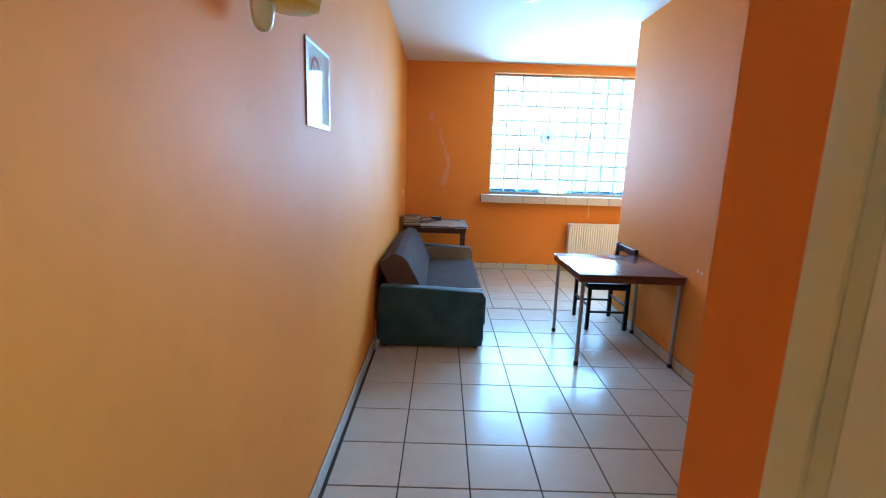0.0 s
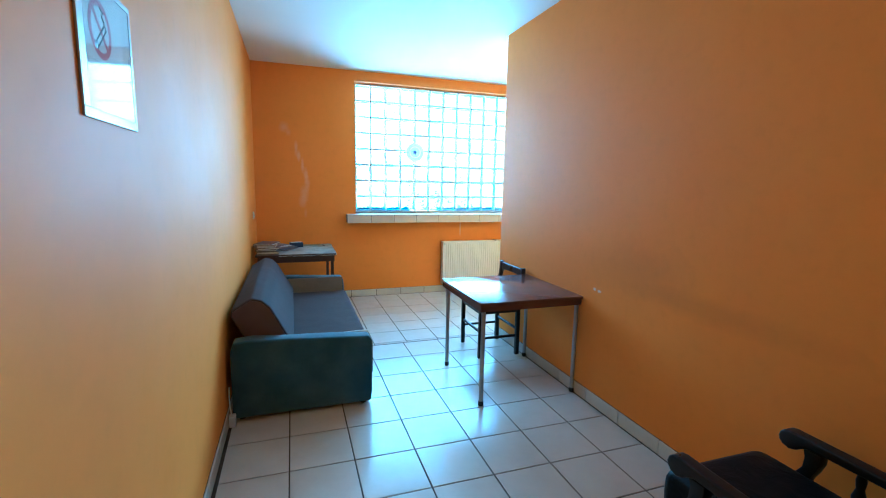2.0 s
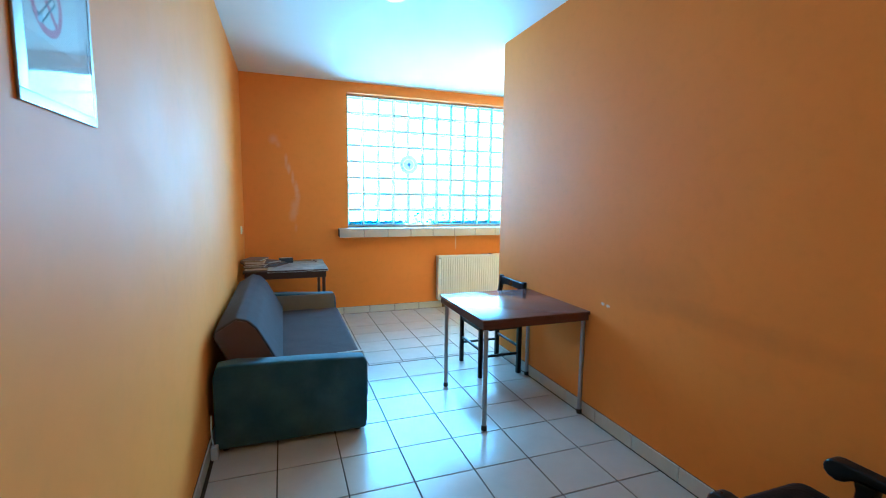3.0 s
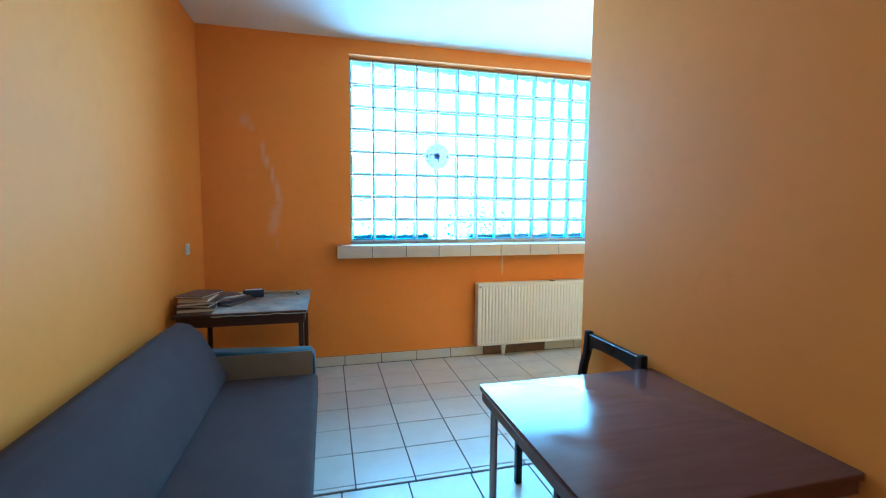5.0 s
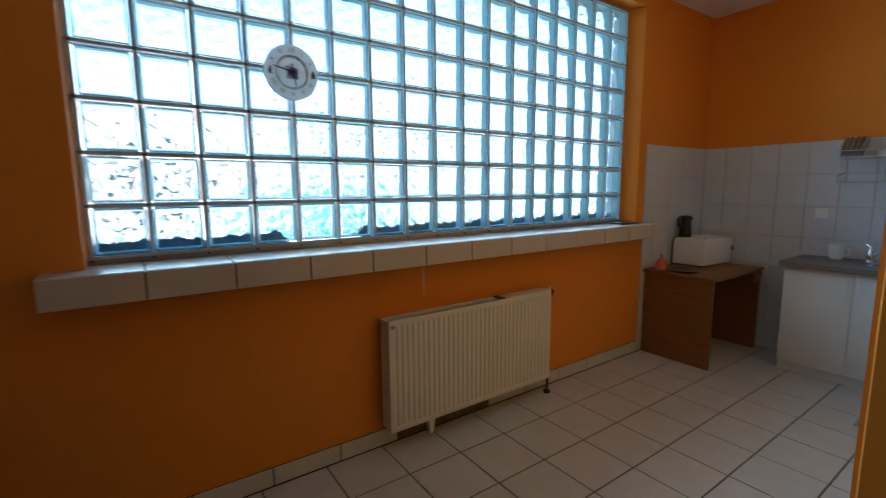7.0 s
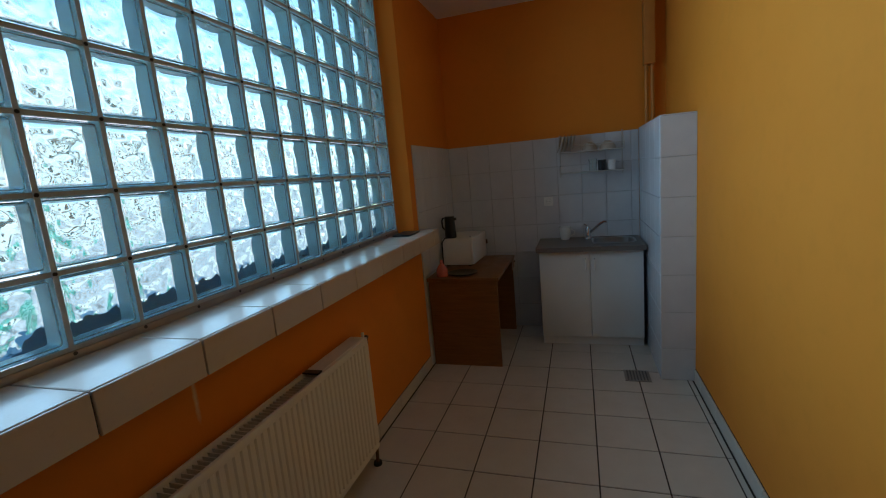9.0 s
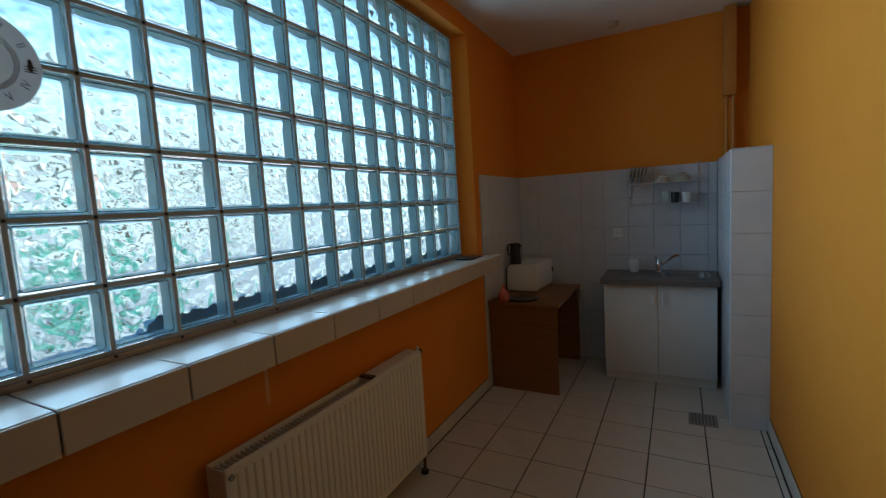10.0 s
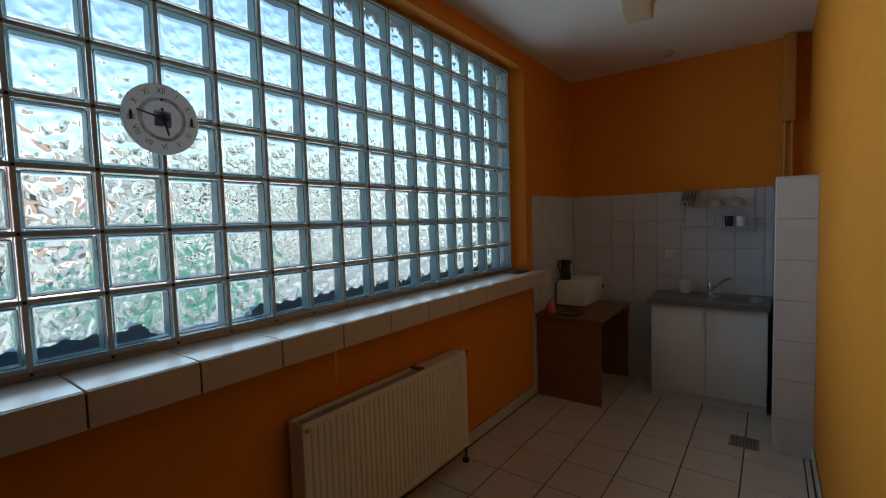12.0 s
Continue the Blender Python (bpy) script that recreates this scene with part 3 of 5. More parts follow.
bm = B()
for a in range(4):
    r = Matrix.Rotation(radians(45 * a), 4, 'Y')
    s = B()
    box(s, -0.023, 0.023, -0.024, -0.018, -0.009, 0.009, 0.002, 1)
    bmesh.ops.transform(s, matrix=r, verts=s.verts[:])
    tmp = bpy.data.meshes.new("t")
    s.to_mesh(tmp)
    s.free()
    bm.from_mesh(tmp)
    bpy.data.meshes.remove(tmp)
part("hub", bm, blue_plastic, wall_clock, "dark blue star-shaped hub")


def hand(name, angle, length, width):
    bm = B()
    extrude_outline(bm, [(-width, -0.015), (width, -0.015), (width * 0.6, length), (-width * 0.6, length)], 'Y', -0.027, -0.0245)
    bmesh.ops.transform(bm, matrix=Matrix.Rotation(radians(angle), 4, 'Y'), verts=bm.verts[:])
    part(name, bm, black_ink, wall_clock)


hand("minute_hand", -77, 0.086, 0.0036)
hand("hour_hand", 167, 0.058, 0.0048)


def letters(text, size, material, parent, place, turn, name="numeral", squeeze=1.0):
    """Flat printed letters, standing in the plane y = const, seen from the south."""
    cu = bpy.data.curves.new(name, 'FONT')
    cu.body, cu.size, cu.align_x, cu.align_y = text, size, 'CENTER', 'CENTER'
    tmp = bpy.data.objects.new(name, cu)
    me = bpy.data.meshes.new_from_object(tmp)
    bpy.data.objects.remove(tmp)
    me.name = name
    me.materials.clear()
    me.materials.append(material)
    ob = new(name, me)
    ob.parent = parent
    ob.matrix_local = Matrix.Translation(place) @ turn @ Matrix.Diagonal((squeeze, 1, 1, 1))
    return ob


for i, s in enumerate(("XII", "I", "II", None, "IV", "V", "VI", "VII", "VIII", None, "X", "XI")):
    a = radians(30 * i)
    q = (0.097 * math.sin(a), -0.0152, 0.097 * math.cos(a))
    if s:
        letters(s, 0.029, black_ink, wall_clock, q, Matrix.Rotation(a if i in (0, 1, 2, 10, 11) else a + math.pi, 4, 'Y') @ Matrix.Rotation(radians(90), 4, 'X'), squeeze=0.8)
    else:
        bm = B()
        d = 1 if i == 3 else -1
        lathe(bm, [(0.0, -0.016), (0.004, -0.013), (0.006, 0), (0.004, 0.015), (0.0, 0.02)], seg=8)
        bmesh.ops.transform(bm, matrix=Matrix.Diagonal((1, 0.2, 1, 1)), verts=bm.verts[:])
        for dz in (-0.006, 0.0, 0.007):
            box(bm, -0.012, 0.012, -0.0012, 0.0012, -0.001 + dz - 0.008, 0.001 + dz - 0.008)
        bmesh.ops.translate(bm, vec=q, verts=bm.verts[:])
        part("ornament", bm, black_ink, wall_clock)
for z in (0.034, 0.066):
    bm = B()
    lathe(bm, [(0.0, -0.0146), (0.0045, -0.0146), (0.0045, -0.019), (0.0, -0.019)], centre=(0, 0, z), axis='Y', seg=10)
    part("dot", bm, black_ink, wall_clock)

# ---- dark dish on the sill ----
bm = B()
box(bm, 3.85, 4.06, 6.26, 6.385, 1.0925, 1.104, 0.005)
tagged(new("tablet", finish("tablet", bm, black_plastic)), "flat black slab lying on the window sill", "tablet")

# ---- sofa ----
sofa = thing("sofa", "grey-blue sofa bed with worn teal velvet arms", "sofa", (0, 0, 0))


def sofa_arm(y0, y1, top):
    """A stuffed arm, its cover a little slack and dented."""
    bm = B()
    extrude_outline(bm, [(-0.52, 0.025), (0.335, 0.025), (0.345, 0.10), (0.345, top - 0.055), (0.325, top - 0.02), (-0.40, top + 0.015), (-0.50, top + 0.005), (-0.52, top - 0.06)], 'Y', y0, y1, 0.016, 3)
    bmesh.ops.subdivide_edges(bm, edges=[e for e in bm.edges if e.calc_length() > 0.1], cuts=9, use_grid_fill=True)
    bmesh.ops.triangulate(bm, faces=[f for f in bm.faces if len(f.verts) > 4])
    for v in bm.verts:
        n = noise.noise(v.co * 5.5)
        v.co.z += 0.006 * n if v.co.z > 0.3 else 0
        v.co.x += 0.006 * noise.noise(v.co * 7.0 + Vector((3, 1, 2))) if v.co.x > 0.2 else 0
    return part("arm", bm, teal_velvet, sofa)


arm_s = sofa_arm(3.375, 3.485, 0.505)
arm_n = sofa_arm(5.135, 5.245, 0.545)
bm = B()
box(bm, -0.46, 0.334, 5.1285, 5.1345, 0.06, 0.527, 0.002, 1)
part("arm_lining", bm, beige_fabric, arm_n, "beige fabric lining")
bm = B()
box(bm, -0.46, 0.322, 3.4865, 3.4915, 0.06, 0.475, 0.002, 1)
part("arm_lining", bm, beige_fabric, arm_s, "beige fabric lining")
bm = B()
box(bm, -0.50, 0.30, 3.495, 5.125, 0.05, 0.235, 0.012)
part("base", bm, teal_velvet, sofa, "teal covered base box")
bm = B()
box(bm, 0.3015, 0.352, 3.497, 5.122, 0.06, 0.236, 0.006)
part("front_panel", bm, beige_fabric, sofa, "pale beige front panel")
bm = B()
box(bm, -0.30, 0.365, 3.497, 5.122, 0.24, 0.39, 0.035, 4)
part("seat", bm, grey_fabric, sofa, "grey-blue seat cushion")
bm = B()
extrude_outline(bm, [(-0.40, 0.385), (-0.165, 0.385), (-0.145, 0.42), (-0.283, 0.685), (-0.335, 0.738), (-0.40, 0.755), (-0.52, 0.68), (-0.525, 0.645)], 'Y', 3.50, 5.12, 0.02, 3)
part("backrest", bm, grey_fabric, sofa, "wedge-shaped backrest")
bm = B()
extrude_outline(bm, [(-0.39, 0.395), (-0.175, 0.395), (-0.16, 0.42), (-0.29, 0.675), (-0.34, 0.726), (-0.40, 0.742), (-0.508, 0.673), (-0.512, 0.645)], 'Y', 3.4955, 3.4995)
part("backrest_end", bm, brown_fabric, sofa, "brown end panel")
bm = B()
extrude_outline(bm, [(0.06, 3.4855), (0.30, 3.505), (0.342, 3.502), (0.338, 3.4855)], 'Z', 0.470, 0.488, 0.003, 1)
part("folded_cloth_edge", bm, paper, sofa, "pale folded cloth edge along the arm")
bm = B()
box(bm, 0.345, 0.362, 3.46, 3.52, 0.19, 0.42, 0.006)
part("seat_hinge", bm, black_wood, sofa, "dark hinge plate")
for x in (-0.47, 0.29):
    for y in (3.43, 5.19):
        bm = B()
        cyl(bm, (x, y, 0), (x, y, 0.03), 0.02, 0.024)
        part("foot", bm, black_plastic, sofa)

bm = B()
box(bm, -0.536, -0.50, 3.32, 3.37, 0.0, 0.07, 0.006)
strip = thing("power_strip", "white power socket with a short cable on the floor", "power strip", (0, 0, 0))
part("socket_body", bm, white_plastic, strip)
bm = B()
tube(bm, [(-0.52, 3.345, 0.068), (-0.53, 3.35, 0.12), (-0.534, 3.37, 0.18), (-0.532, 3.372, 0.24)], 0.004, 8)
part("cable", bm, white_plastic, strip)

# ---- table ----
TX0, TX1, TY0, TY1, TZ = 1.0, 1.787, 3.10, 3.898, 0.729
table = thing("table", "reddish-brown square table with thin steel legs", "table", (0, 0, 0))
bm = B()
box(bm, TX0, TX1, TY0, TY1, TZ - 0.022, TZ, 0.004)
part("tabletop", bm, table_wood, table)
for n, a in (("apron", (TX0 + 0.008, TX1 - 0.008, TY0 + 0.006, TY0 + 0.024)), ("apron", (TX0 + 0.008, TX1 - 0.008, TY1 - 0.024, TY1 - 0.006)),
             ("apron", (TX0 + 0.006, TX0 + 0.024, TY0 + 0.026, TY1 - 0.026)), ("apron", (TX1 - 0.024, TX1 - 0.006, TY0 + 0.026, TY1 - 0.026))):
    bm = B()
    box(bm, *a, TZ - 0.062, TZ - 0.0225, 0.002, 1)
    part(n, bm, table_wood, table)
for x in (TX0 + 0.045, TX1 - 0.02):
    for y in (TY0 + 0.045, TY1 - 0.045):
        bm = B()
        cyl(bm, (x, y, 0.03), (x, y, TZ - 0.03), 0.0145, seg=18)
        leg = part("leg", bm, steel, table, "thin steel tube leg")
        bm = B()
        lathe(bm, [(0.014, 0.0), (0.018, 0.002), (0.0178, 0.03), (0.015, 0.034)], centre=(x, y, 0), seg=16)
        part("foot_cap", bm, black_rubber, leg, "black rubber cap")

# ---- chair against the partition ----
chair = thing("chair", "black wooden chair pushed against the orange wall", "chair", (0, 0, 0))
CX0, CX1, CY0, CY1 = 1.355, 1.745, 3.905, 4.345
for y in (CY0, CY1 - 0.032):
    bm = B()
    box(bm, CX0, CX0 + 0.032, y, y + 0.032, 0, 0.43, 0.004)
    part("front_leg", bm, black_wood, chair)
    bm = B()
    side = [(-0.036, 0), (0.0, 0), (-0.003, 0.44), (-0.003, 0.53), (0.008, 0.60), (0.024, 0.66), (0.030, 0.72), (0.030, 0.778), (-0.003, 0.778), (-0.005, 0.72), (-0.012, 0.66), (-0.028, 0.60), (-0.038, 0.53), (-0.037, 0.44)]
    extrude_outline(bm, [(CX1 + u, w) for u, w in side], 'Y', y, y + 0.034, 0.004)
    part("back_leg", bm, black_wood, chair)
bm = B()
box(bm, CX0 - 0.012, CX1 - 0.036, CY0 - 0.006, CY1 + 0.006, 0.427, 0.452, 0.01, 3)
part("seat", bm, black_leather, chair, "padded black seat")
bm = B()
yc, half = (CY0 + CY1) / 2, (CY1 - CY0) / 2 - 0.034
arch = [(yc + half * u, 0.708 - 0.028 * abs(u) ** 6) for u in (-1, -0.95, -0.88, -0.75, -0.4, 0, 0.4, 0.75, 0.88, 0.95, 1)]
extrude_outline(bm, arch + [(yc + half, 0.768), (yc - half, 0.768)], 'X', CX1 + 0.001, CX1 + 0.025, 0.003, 1)
part("top_rail", bm, black_wood, chair)
for z, a in ((0.165, (CX0 + 0.034, CX1 - 0.036, CY0 + 0.006, CY0 + 0.026)), (0.165, (CX0 + 0.034, CX1 - 0.036, CY1 - 0.026, CY1 - 0.006)),
             (0.22, (CX0 + 0.006, CX0 + 0.026, CY0 + 0.034, CY1 - 0.034)), (0.39, (CX0 + 0.004, CX0 + 0.024, CY0 + 0.034, CY1 - 0.034)),
             (0.39, (CX0 + 0.034, CX1 - 0.036, CY0 + 0.004, CY0 + 0.024)), (0.39, (CX0 + 0.034, CX1 - 0.036, CY1 - 0.024, CY1 - 0.004)),
             (0.22, (CX1 - 0.028, CX1 - 0.008, CY0 + 0.034, CY1 - 0.034))):
    bm = B()
    box(bm, *a, z, z + (0.035 if z > 0.3 else 0.02), 0.003, 1)
    part("stretcher" if z < 0.3 else "seat_rail", bm, black_wood, chair)

# ---- armchair by the door ----
armchair = thing("armchair", "dark wooden armchair with black leather cushions", "armchair", (0.045, -0.02, 0))
AY = 1.655
for x in (1.056, 1.605):
    bm = B()
    extrude_outline(bm, [(AY, 0.557), (AY - 0.006, 0.576), (AY - 0.02, 0.588), (AY - 0.042, 0.592), (AY - 0.72, 0.582), (AY - 0.72, 0.554), (AY - 0.11, 0.554), (AY - 0.085, 0.544), (AY - 0.066, 0.528), (AY - 0.042, 0.52), (AY - 0.018, 0.527), (AY - 0.004, 0.541)], 'X', x - 0.027, x + 0.027, 0.011, 4)
    part("armrest", bm, black_wood, armchair, "dark rounded armrest")
    bm = B()
    extrude_outline(bm, [(AY - 0.088, 0.55), (AY - 0.15, 0.552), (AY - 0.148, 0.51), (AY - 0.135, 0.475), (AY - 0.118, 0.44), (AY - 0.112, 0.40), (AY - 0.13, 0.35), (AY - 0.15, 0.32), (AY - 0.15, 0.0), (AY - 0.10, 0.0), (AY - 0.095, 0.30), (AY - 0.07, 0.33), (AY - 0.052, 0.36), (AY - 0.044, 0.395), (AY - 0.05, 0.425), (AY - 0.074, 0.45), (AY - 0.092, 0.48), (AY - 0.096, 0.52)], 'X', x - 0.022, x + 0.022, 0.006)
    part("front_leg", bm, black_wood, armchair)
    bm = B()
    box(bm, x - 0.022, x + 0.022, AY - 0.70, AY - 0.65, 0, 0.553, 0.005)
    part("back_leg", bm, black_wood, armchair)
    bm = B()
    box(bm, x - 0.018, x + 0.018, AY - 0.65, AY - 0.15, 0.30, 0.37, 0.005)
    part("side_rail", bm, black_wood, armchair)
    for y in (AY - 0.26, AY - 0.37, AY - 0.48, AY - 0.59):
        bm = B()
        lathe(bm, [(0.013, 0.37), (0.015, 0.39), (0.012, 0.41), (0.020, 0.455), (0.021, 0.47), (0.012, 0.50), (0.016, 0.53), (0.012, 0.553)], centre=(x, y, 0), seg=12)
        part("spindle", bm, black_wood, armchair, "turned spindle")
bm = B()
box(bm, 1.085, 1.585, AY - 0.58, AY + 0.07, 0.315, 0.465, 0.055, 4)
for v in bm.verts:
    v.co.z += 0.018 * noise.noise(v.co * 5) + (0.03 * max(0, 1 - abs(v.co.x - 1.335) / 0.25) if v.co.z > 0.4 else 0)
bmesh.ops.subdivide_edges(bm, edges=bm.edges[:], cuts=2, use_grid_fill=True)
part("seat_cushion", bm, black_leather, armchair, "puffy black leather seat")
bm = B()
extrude_outline(bm, [(AY - 0.52, 0.42), (AY - 0.70, 0.40), (AY - 0.84, 0.88), (AY - 0.80, 0.92), (AY - 0.70, 0.92), (AY - 0.60, 0.70)], 'X', 1.09, 1.58, 0.04, 3)
part("back_cushion", bm, black_leather, armchair, "black leather backrest")
bm = B()
box(bm, 1.09, 1.58, AY - 0.10, AY - 0.07, 0.27, 0.335, 0.005)
part("front_rail", bm, black_wood, armchair)

# ---- desk in the corner ----
DZ = 0.738
desk = thing("desk", "dark brown wooden desk in the room corner", "desk", (0, 0, 0))
DX0, DX1, DY0, DY1 = -0.505, 0.295, 5.335, 6.115
bm = B()
box(bm, DX0, DX1, DY0, DY1, DZ - 0.022, DZ, 0.004)
part("desktop", bm, dark_desk_wood, desk)
for a in ((DX0 + 0.02, DX1 - 0.02, DY0 + 0.015, DY0 + 0.035), (DX0 + 0.02, DX1 - 0.02, DY1 - 0.035, DY1 - 0.015),
          (DX1 - 0.035, DX1 - 0.015, DY0 + 0.036, DY1 - 0.036), (DX0 + 0.015, DX0 + 0.035, DY0 + 0.036, DY1 - 0.036)):
    bm = B()
    box(bm, *a, DZ - 0.085, DZ - 0.0225, 0.002, 1)
    part("apron", bm, dark_desk_wood, desk)
for x in (DX0 + 0.04, DX1 - 0.04):
    for y in (DY0 + 0.04, DY1 - 0.04):
        bm = B()
        box(bm, x - 0.016, x + 0.016, y - 0.016, y + 0.016, 0, DZ - 0.023, 0.004)
        part("leg", bm, dark_desk_wood, desk)
bm = B()
nx, ny = 26, 26
grid = [[None] * (ny + 1) for _ in range(nx + 1)]
for i in range(nx + 1):
    for j in range(ny + 1):
        u = DX0 + 0.20 + (DX1 + 0.004 - DX0 - 0.20) * i / nx
        v = DY0 - 0.006 + (DY1 - DY0) * j / ny
        if i == 0:
            u += 0.10 * (1 - j / ny) - 0.04
        z = DZ + 0.003 + 0.003 * noise.noise((u * 9, v * 9, 1.3))
        if j == 0:
            z = DZ - 0.016 + 0.008 * noise.noise((u * 14, 0, 4))
        grid[i][j] = bm.verts.new((u, v, z))
for i in range(nx):
    for j in range(ny):
        bm.faces.new((grid[i][j], grid[i + 1][j], grid[i + 1][j + 1], grid[i][j + 1]))
r = bmesh.ops.solidify(bm, geom=bm.faces[:], thickness=-0.0015)
tagged(new("paper_cover", finish("paper_cover", bm, paper)), "crumpled white paper sheet covering the desk", "table cover")


def book(label, w, d, h, cover, place, turn):
    t = thing("book", label, "book", place, turn, "books piled on the desk")
    bm = B()
    box(bm, -w / 2, w / 2, -d / 2, d / 2, 0, 0.003, 0.001, 1)
    part("back_cover", bm, cover, t)
    bm = B()
    box(bm, -w / 2, w / 2, -d / 2, d / 2, h - 0.003, h, 0.001, 1)
    part("front_cover", bm, cover, t)
    bm = B()
    box(bm, -w / 2, -w / 2 + 0.003, -d / 2, d / 2, 0.0031, h - 0.0031)
    part("spine", bm, cover, t)
    bm = B()
    box(bm, -w / 2 + 0.0032, w / 2 - 0.005, -d / 2 + 0.004, d / 2 - 0.004, 0.0031, h - 0.0031)
    part("page_block", bm, book_page, t, "pale page edges")


z = DZ + 0.0005
for w, d, h, c, dx, dy, a in ((0.22, 0.30, 0.024, book_brown, 0.0, 0.0, 6), (0.20, 0.29, 0.020, book_dark, 0.012, 0.015, -9), (0.215, 0.28, 0.018, book_brown, -0.012, -0.01, 14),
                              (0.18, 0.26, 0.022, book_ochre, 0.005, -0.015, -3), (0.19, 0.25, 0.014, book_brown, 0.0, 0.012, -18)):
    book("closed worn book in a leaning pile on the desk", w, d, h, c, (-0.40 + dx, 5.56 + dy, z), a)
    z += h + 0.0005
z = DZ + 0.0095
for i, (w, d, c, dx, dy, a) in enumerate(((0.21, 0.29, book_brown, 0.05, 0.00, -28), (0.20, 0.28, book_dark, 0.035, 0.012, -33), (0.20, 0.27, book_brown, 0.012, 0.028, -38),
                                          (0.17, 0.24, paper, -0.005, 0.045, -44), (0.16, 0.23, book_brown, -0.028, 0.06, -50))):
    book("thin magazine fanned out beside the book pile", w, d, 0.008, c, (-0.29 + dx, 5.70 + dy, z), a)
    z += 0.0085
bm = B()
lathe(bm, [(0.0, 0.0), (0.030, 0.0), (0.034, 0.008), (0.030, 0.022), (0.012, 0.030), (0.0, 0.031)], centre=(-0.265, 5.97, DZ + 0.0005), seg=18)
tagged(new("bottle_cap", finish("bottle_cap", bm, black_plastic)), "round black cap lying behind the magazines", "cap")
case = thing("glasses_case", "dark blue case lying on the desk", "case", (-0.105, 5.84, DZ + 0.0095), 6)
bm = B()
box(bm, -0.072, 0.072, -0.035, 0.035, 0, 0.055, 0.008, 3)
part("case_body", bm, book_dark, case)
bm = B()
box(bm, -0.055, 0.06, -0.022, 0.024, 0.0552, 0.0562)
part("case_label", bm, frame_white, case, "pale printed top label")
bm = B()
box(bm, -0.05, 0.17, 5.955, 6.015, DZ + 0.008, DZ + 0.016, 0.003)
tagged(new("envelope", finish("envelope", bm, book_ochre)), "narrow ochre envelope lying on the paper", "envelope")
bm = B()
tube(bm, [(0.19, 5.95, DZ + 0.012), (0.20, 5.90, DZ + 0.012), (0.215, 5.855, DZ + 0.012)], 0.005, 8)
tagged(new("pen", finish("pen", bm, book_brown)), "short brown pen on the paper", "pen")

# ---- things on the west wall ----
sign = thing("wall_frame", "glazed white frame with a no smoking sign", "picture frame", (XW + 0.001, 1.872, 1.782))
sign.scale = (0.6, 1, 1)
FW, FH = 0.171, 0.162
sign_glass = mat("coated_picture_glass", (0.97, 0.97, 0.96), 0.03)
nodes(sign_glass)[2].inputs["Transmission Weight"].default_value = 1.0
nodes(sign_glass)[2].inputs["IOR"].default_value = 1.10
sign_metal = mat("pale_brushed_sign_metal", (0.32, 0.275, 0.245), 0.38, 0.5)
for a in ((-FW, FW, -FH, -FH + 0.022), (-FW, FW, FH - 0.014, FH), (-FW, -FW + 0.034, -FH + 0.0222, FH - 0.0142), (FW - 0.014, FW, -FH + 0.0142, FH - 0.0142)):
    bm = B()
    box(bm, 0, 0.0095, a[0], a[1], a[2], a[3], 0.002)
    part("frame_bar", bm, sign_metal, sign)
bm = B()
box(bm, 0.001, 0.006, -FW + 0.0342, FW - 0.0142, -FH + 0.0222, FH - 0.0142)
part("backing_sheet", bm, mat("pale_grey_notice_sheet", (0.36, 0.29, 0.24), 0.8, 0.0, 0.1), sign)
bm = B()
box(bm, 0.0062, 0.0070, -FW + 0.038, FW - 0.075, -0.030, FH - 0.02)
notice = part("notice", bm, mat("white_notice_paper", (0.42, 0.34, 0.285), 0.8, 0.0, 0.1), sign, "white notice with a red ring")
bm = B()
lathe(bm, [(0.051, 0.00725), (0.066, 0.00725), (0.066, 0.0077), (0.051, 0.0077)], centre=(0, -0.045, 0.046), axis='X', seg=40)
bmesh.ops.delete(bm, geom=[f for f in bm.faces if len(f.verts) > 4], context='FACES')
s = B()
box(s, 0.00725, 0.0077, -0.055, 0.055, -0.0055, 0.0055)
bmesh.ops.transform(s, matrix=Matrix.Translation((0, -0.045, 0.046)) @ Matrix.Rotation(radians(-45), 4, 'X'), verts=s.verts[:])
tmp = bpy.data.meshes.new("t")
s.to_mesh(tmp)
s.free()
bm.from_mesh(tmp)
bpy.data.meshes.remove(tmp)
part("ban_ring", bm, red_ink, notice, "red ring with a slash")
bm = B()
tube(bm, [(0.0078, -0.078, 0.010), (0.0078, -0.018, 0.062), (0.0078, -0.008, 0.053), (0.0078, -0.066, 0.002)], 0.0018, 6)
tube(bm, [(0.0078, -0.018, 0.068), (0.0078, -0.032, 0.080), (0.0078, -0.022, 0.088), (0.0078, -0.040, 0.096)], 0.0016, 6)
box(bm, 0.0073, 0.0078, -0.084, -0.064, -0.002, 0.016)
part("cigarette_mark", bm, black_ink, notice, "black outline of a lit cigarette")
bm = B()
box(bm, 0.0073, 0.0079, FW - 0.034, FW - 0.030, -0.045, 0.025)
part("edge_mark", bm, black_ink, sign, "dark upright mark near the edge")
bm = B()
box(bm, 0.0080, 0.0090, -FW + 0.0342, FW - 0.0142, -FH + 0.0222, FH - 0.0142)
pane = part("pane", bm, sign_glass, sign, "glossy glass pane")
pane.visible_shadow = False

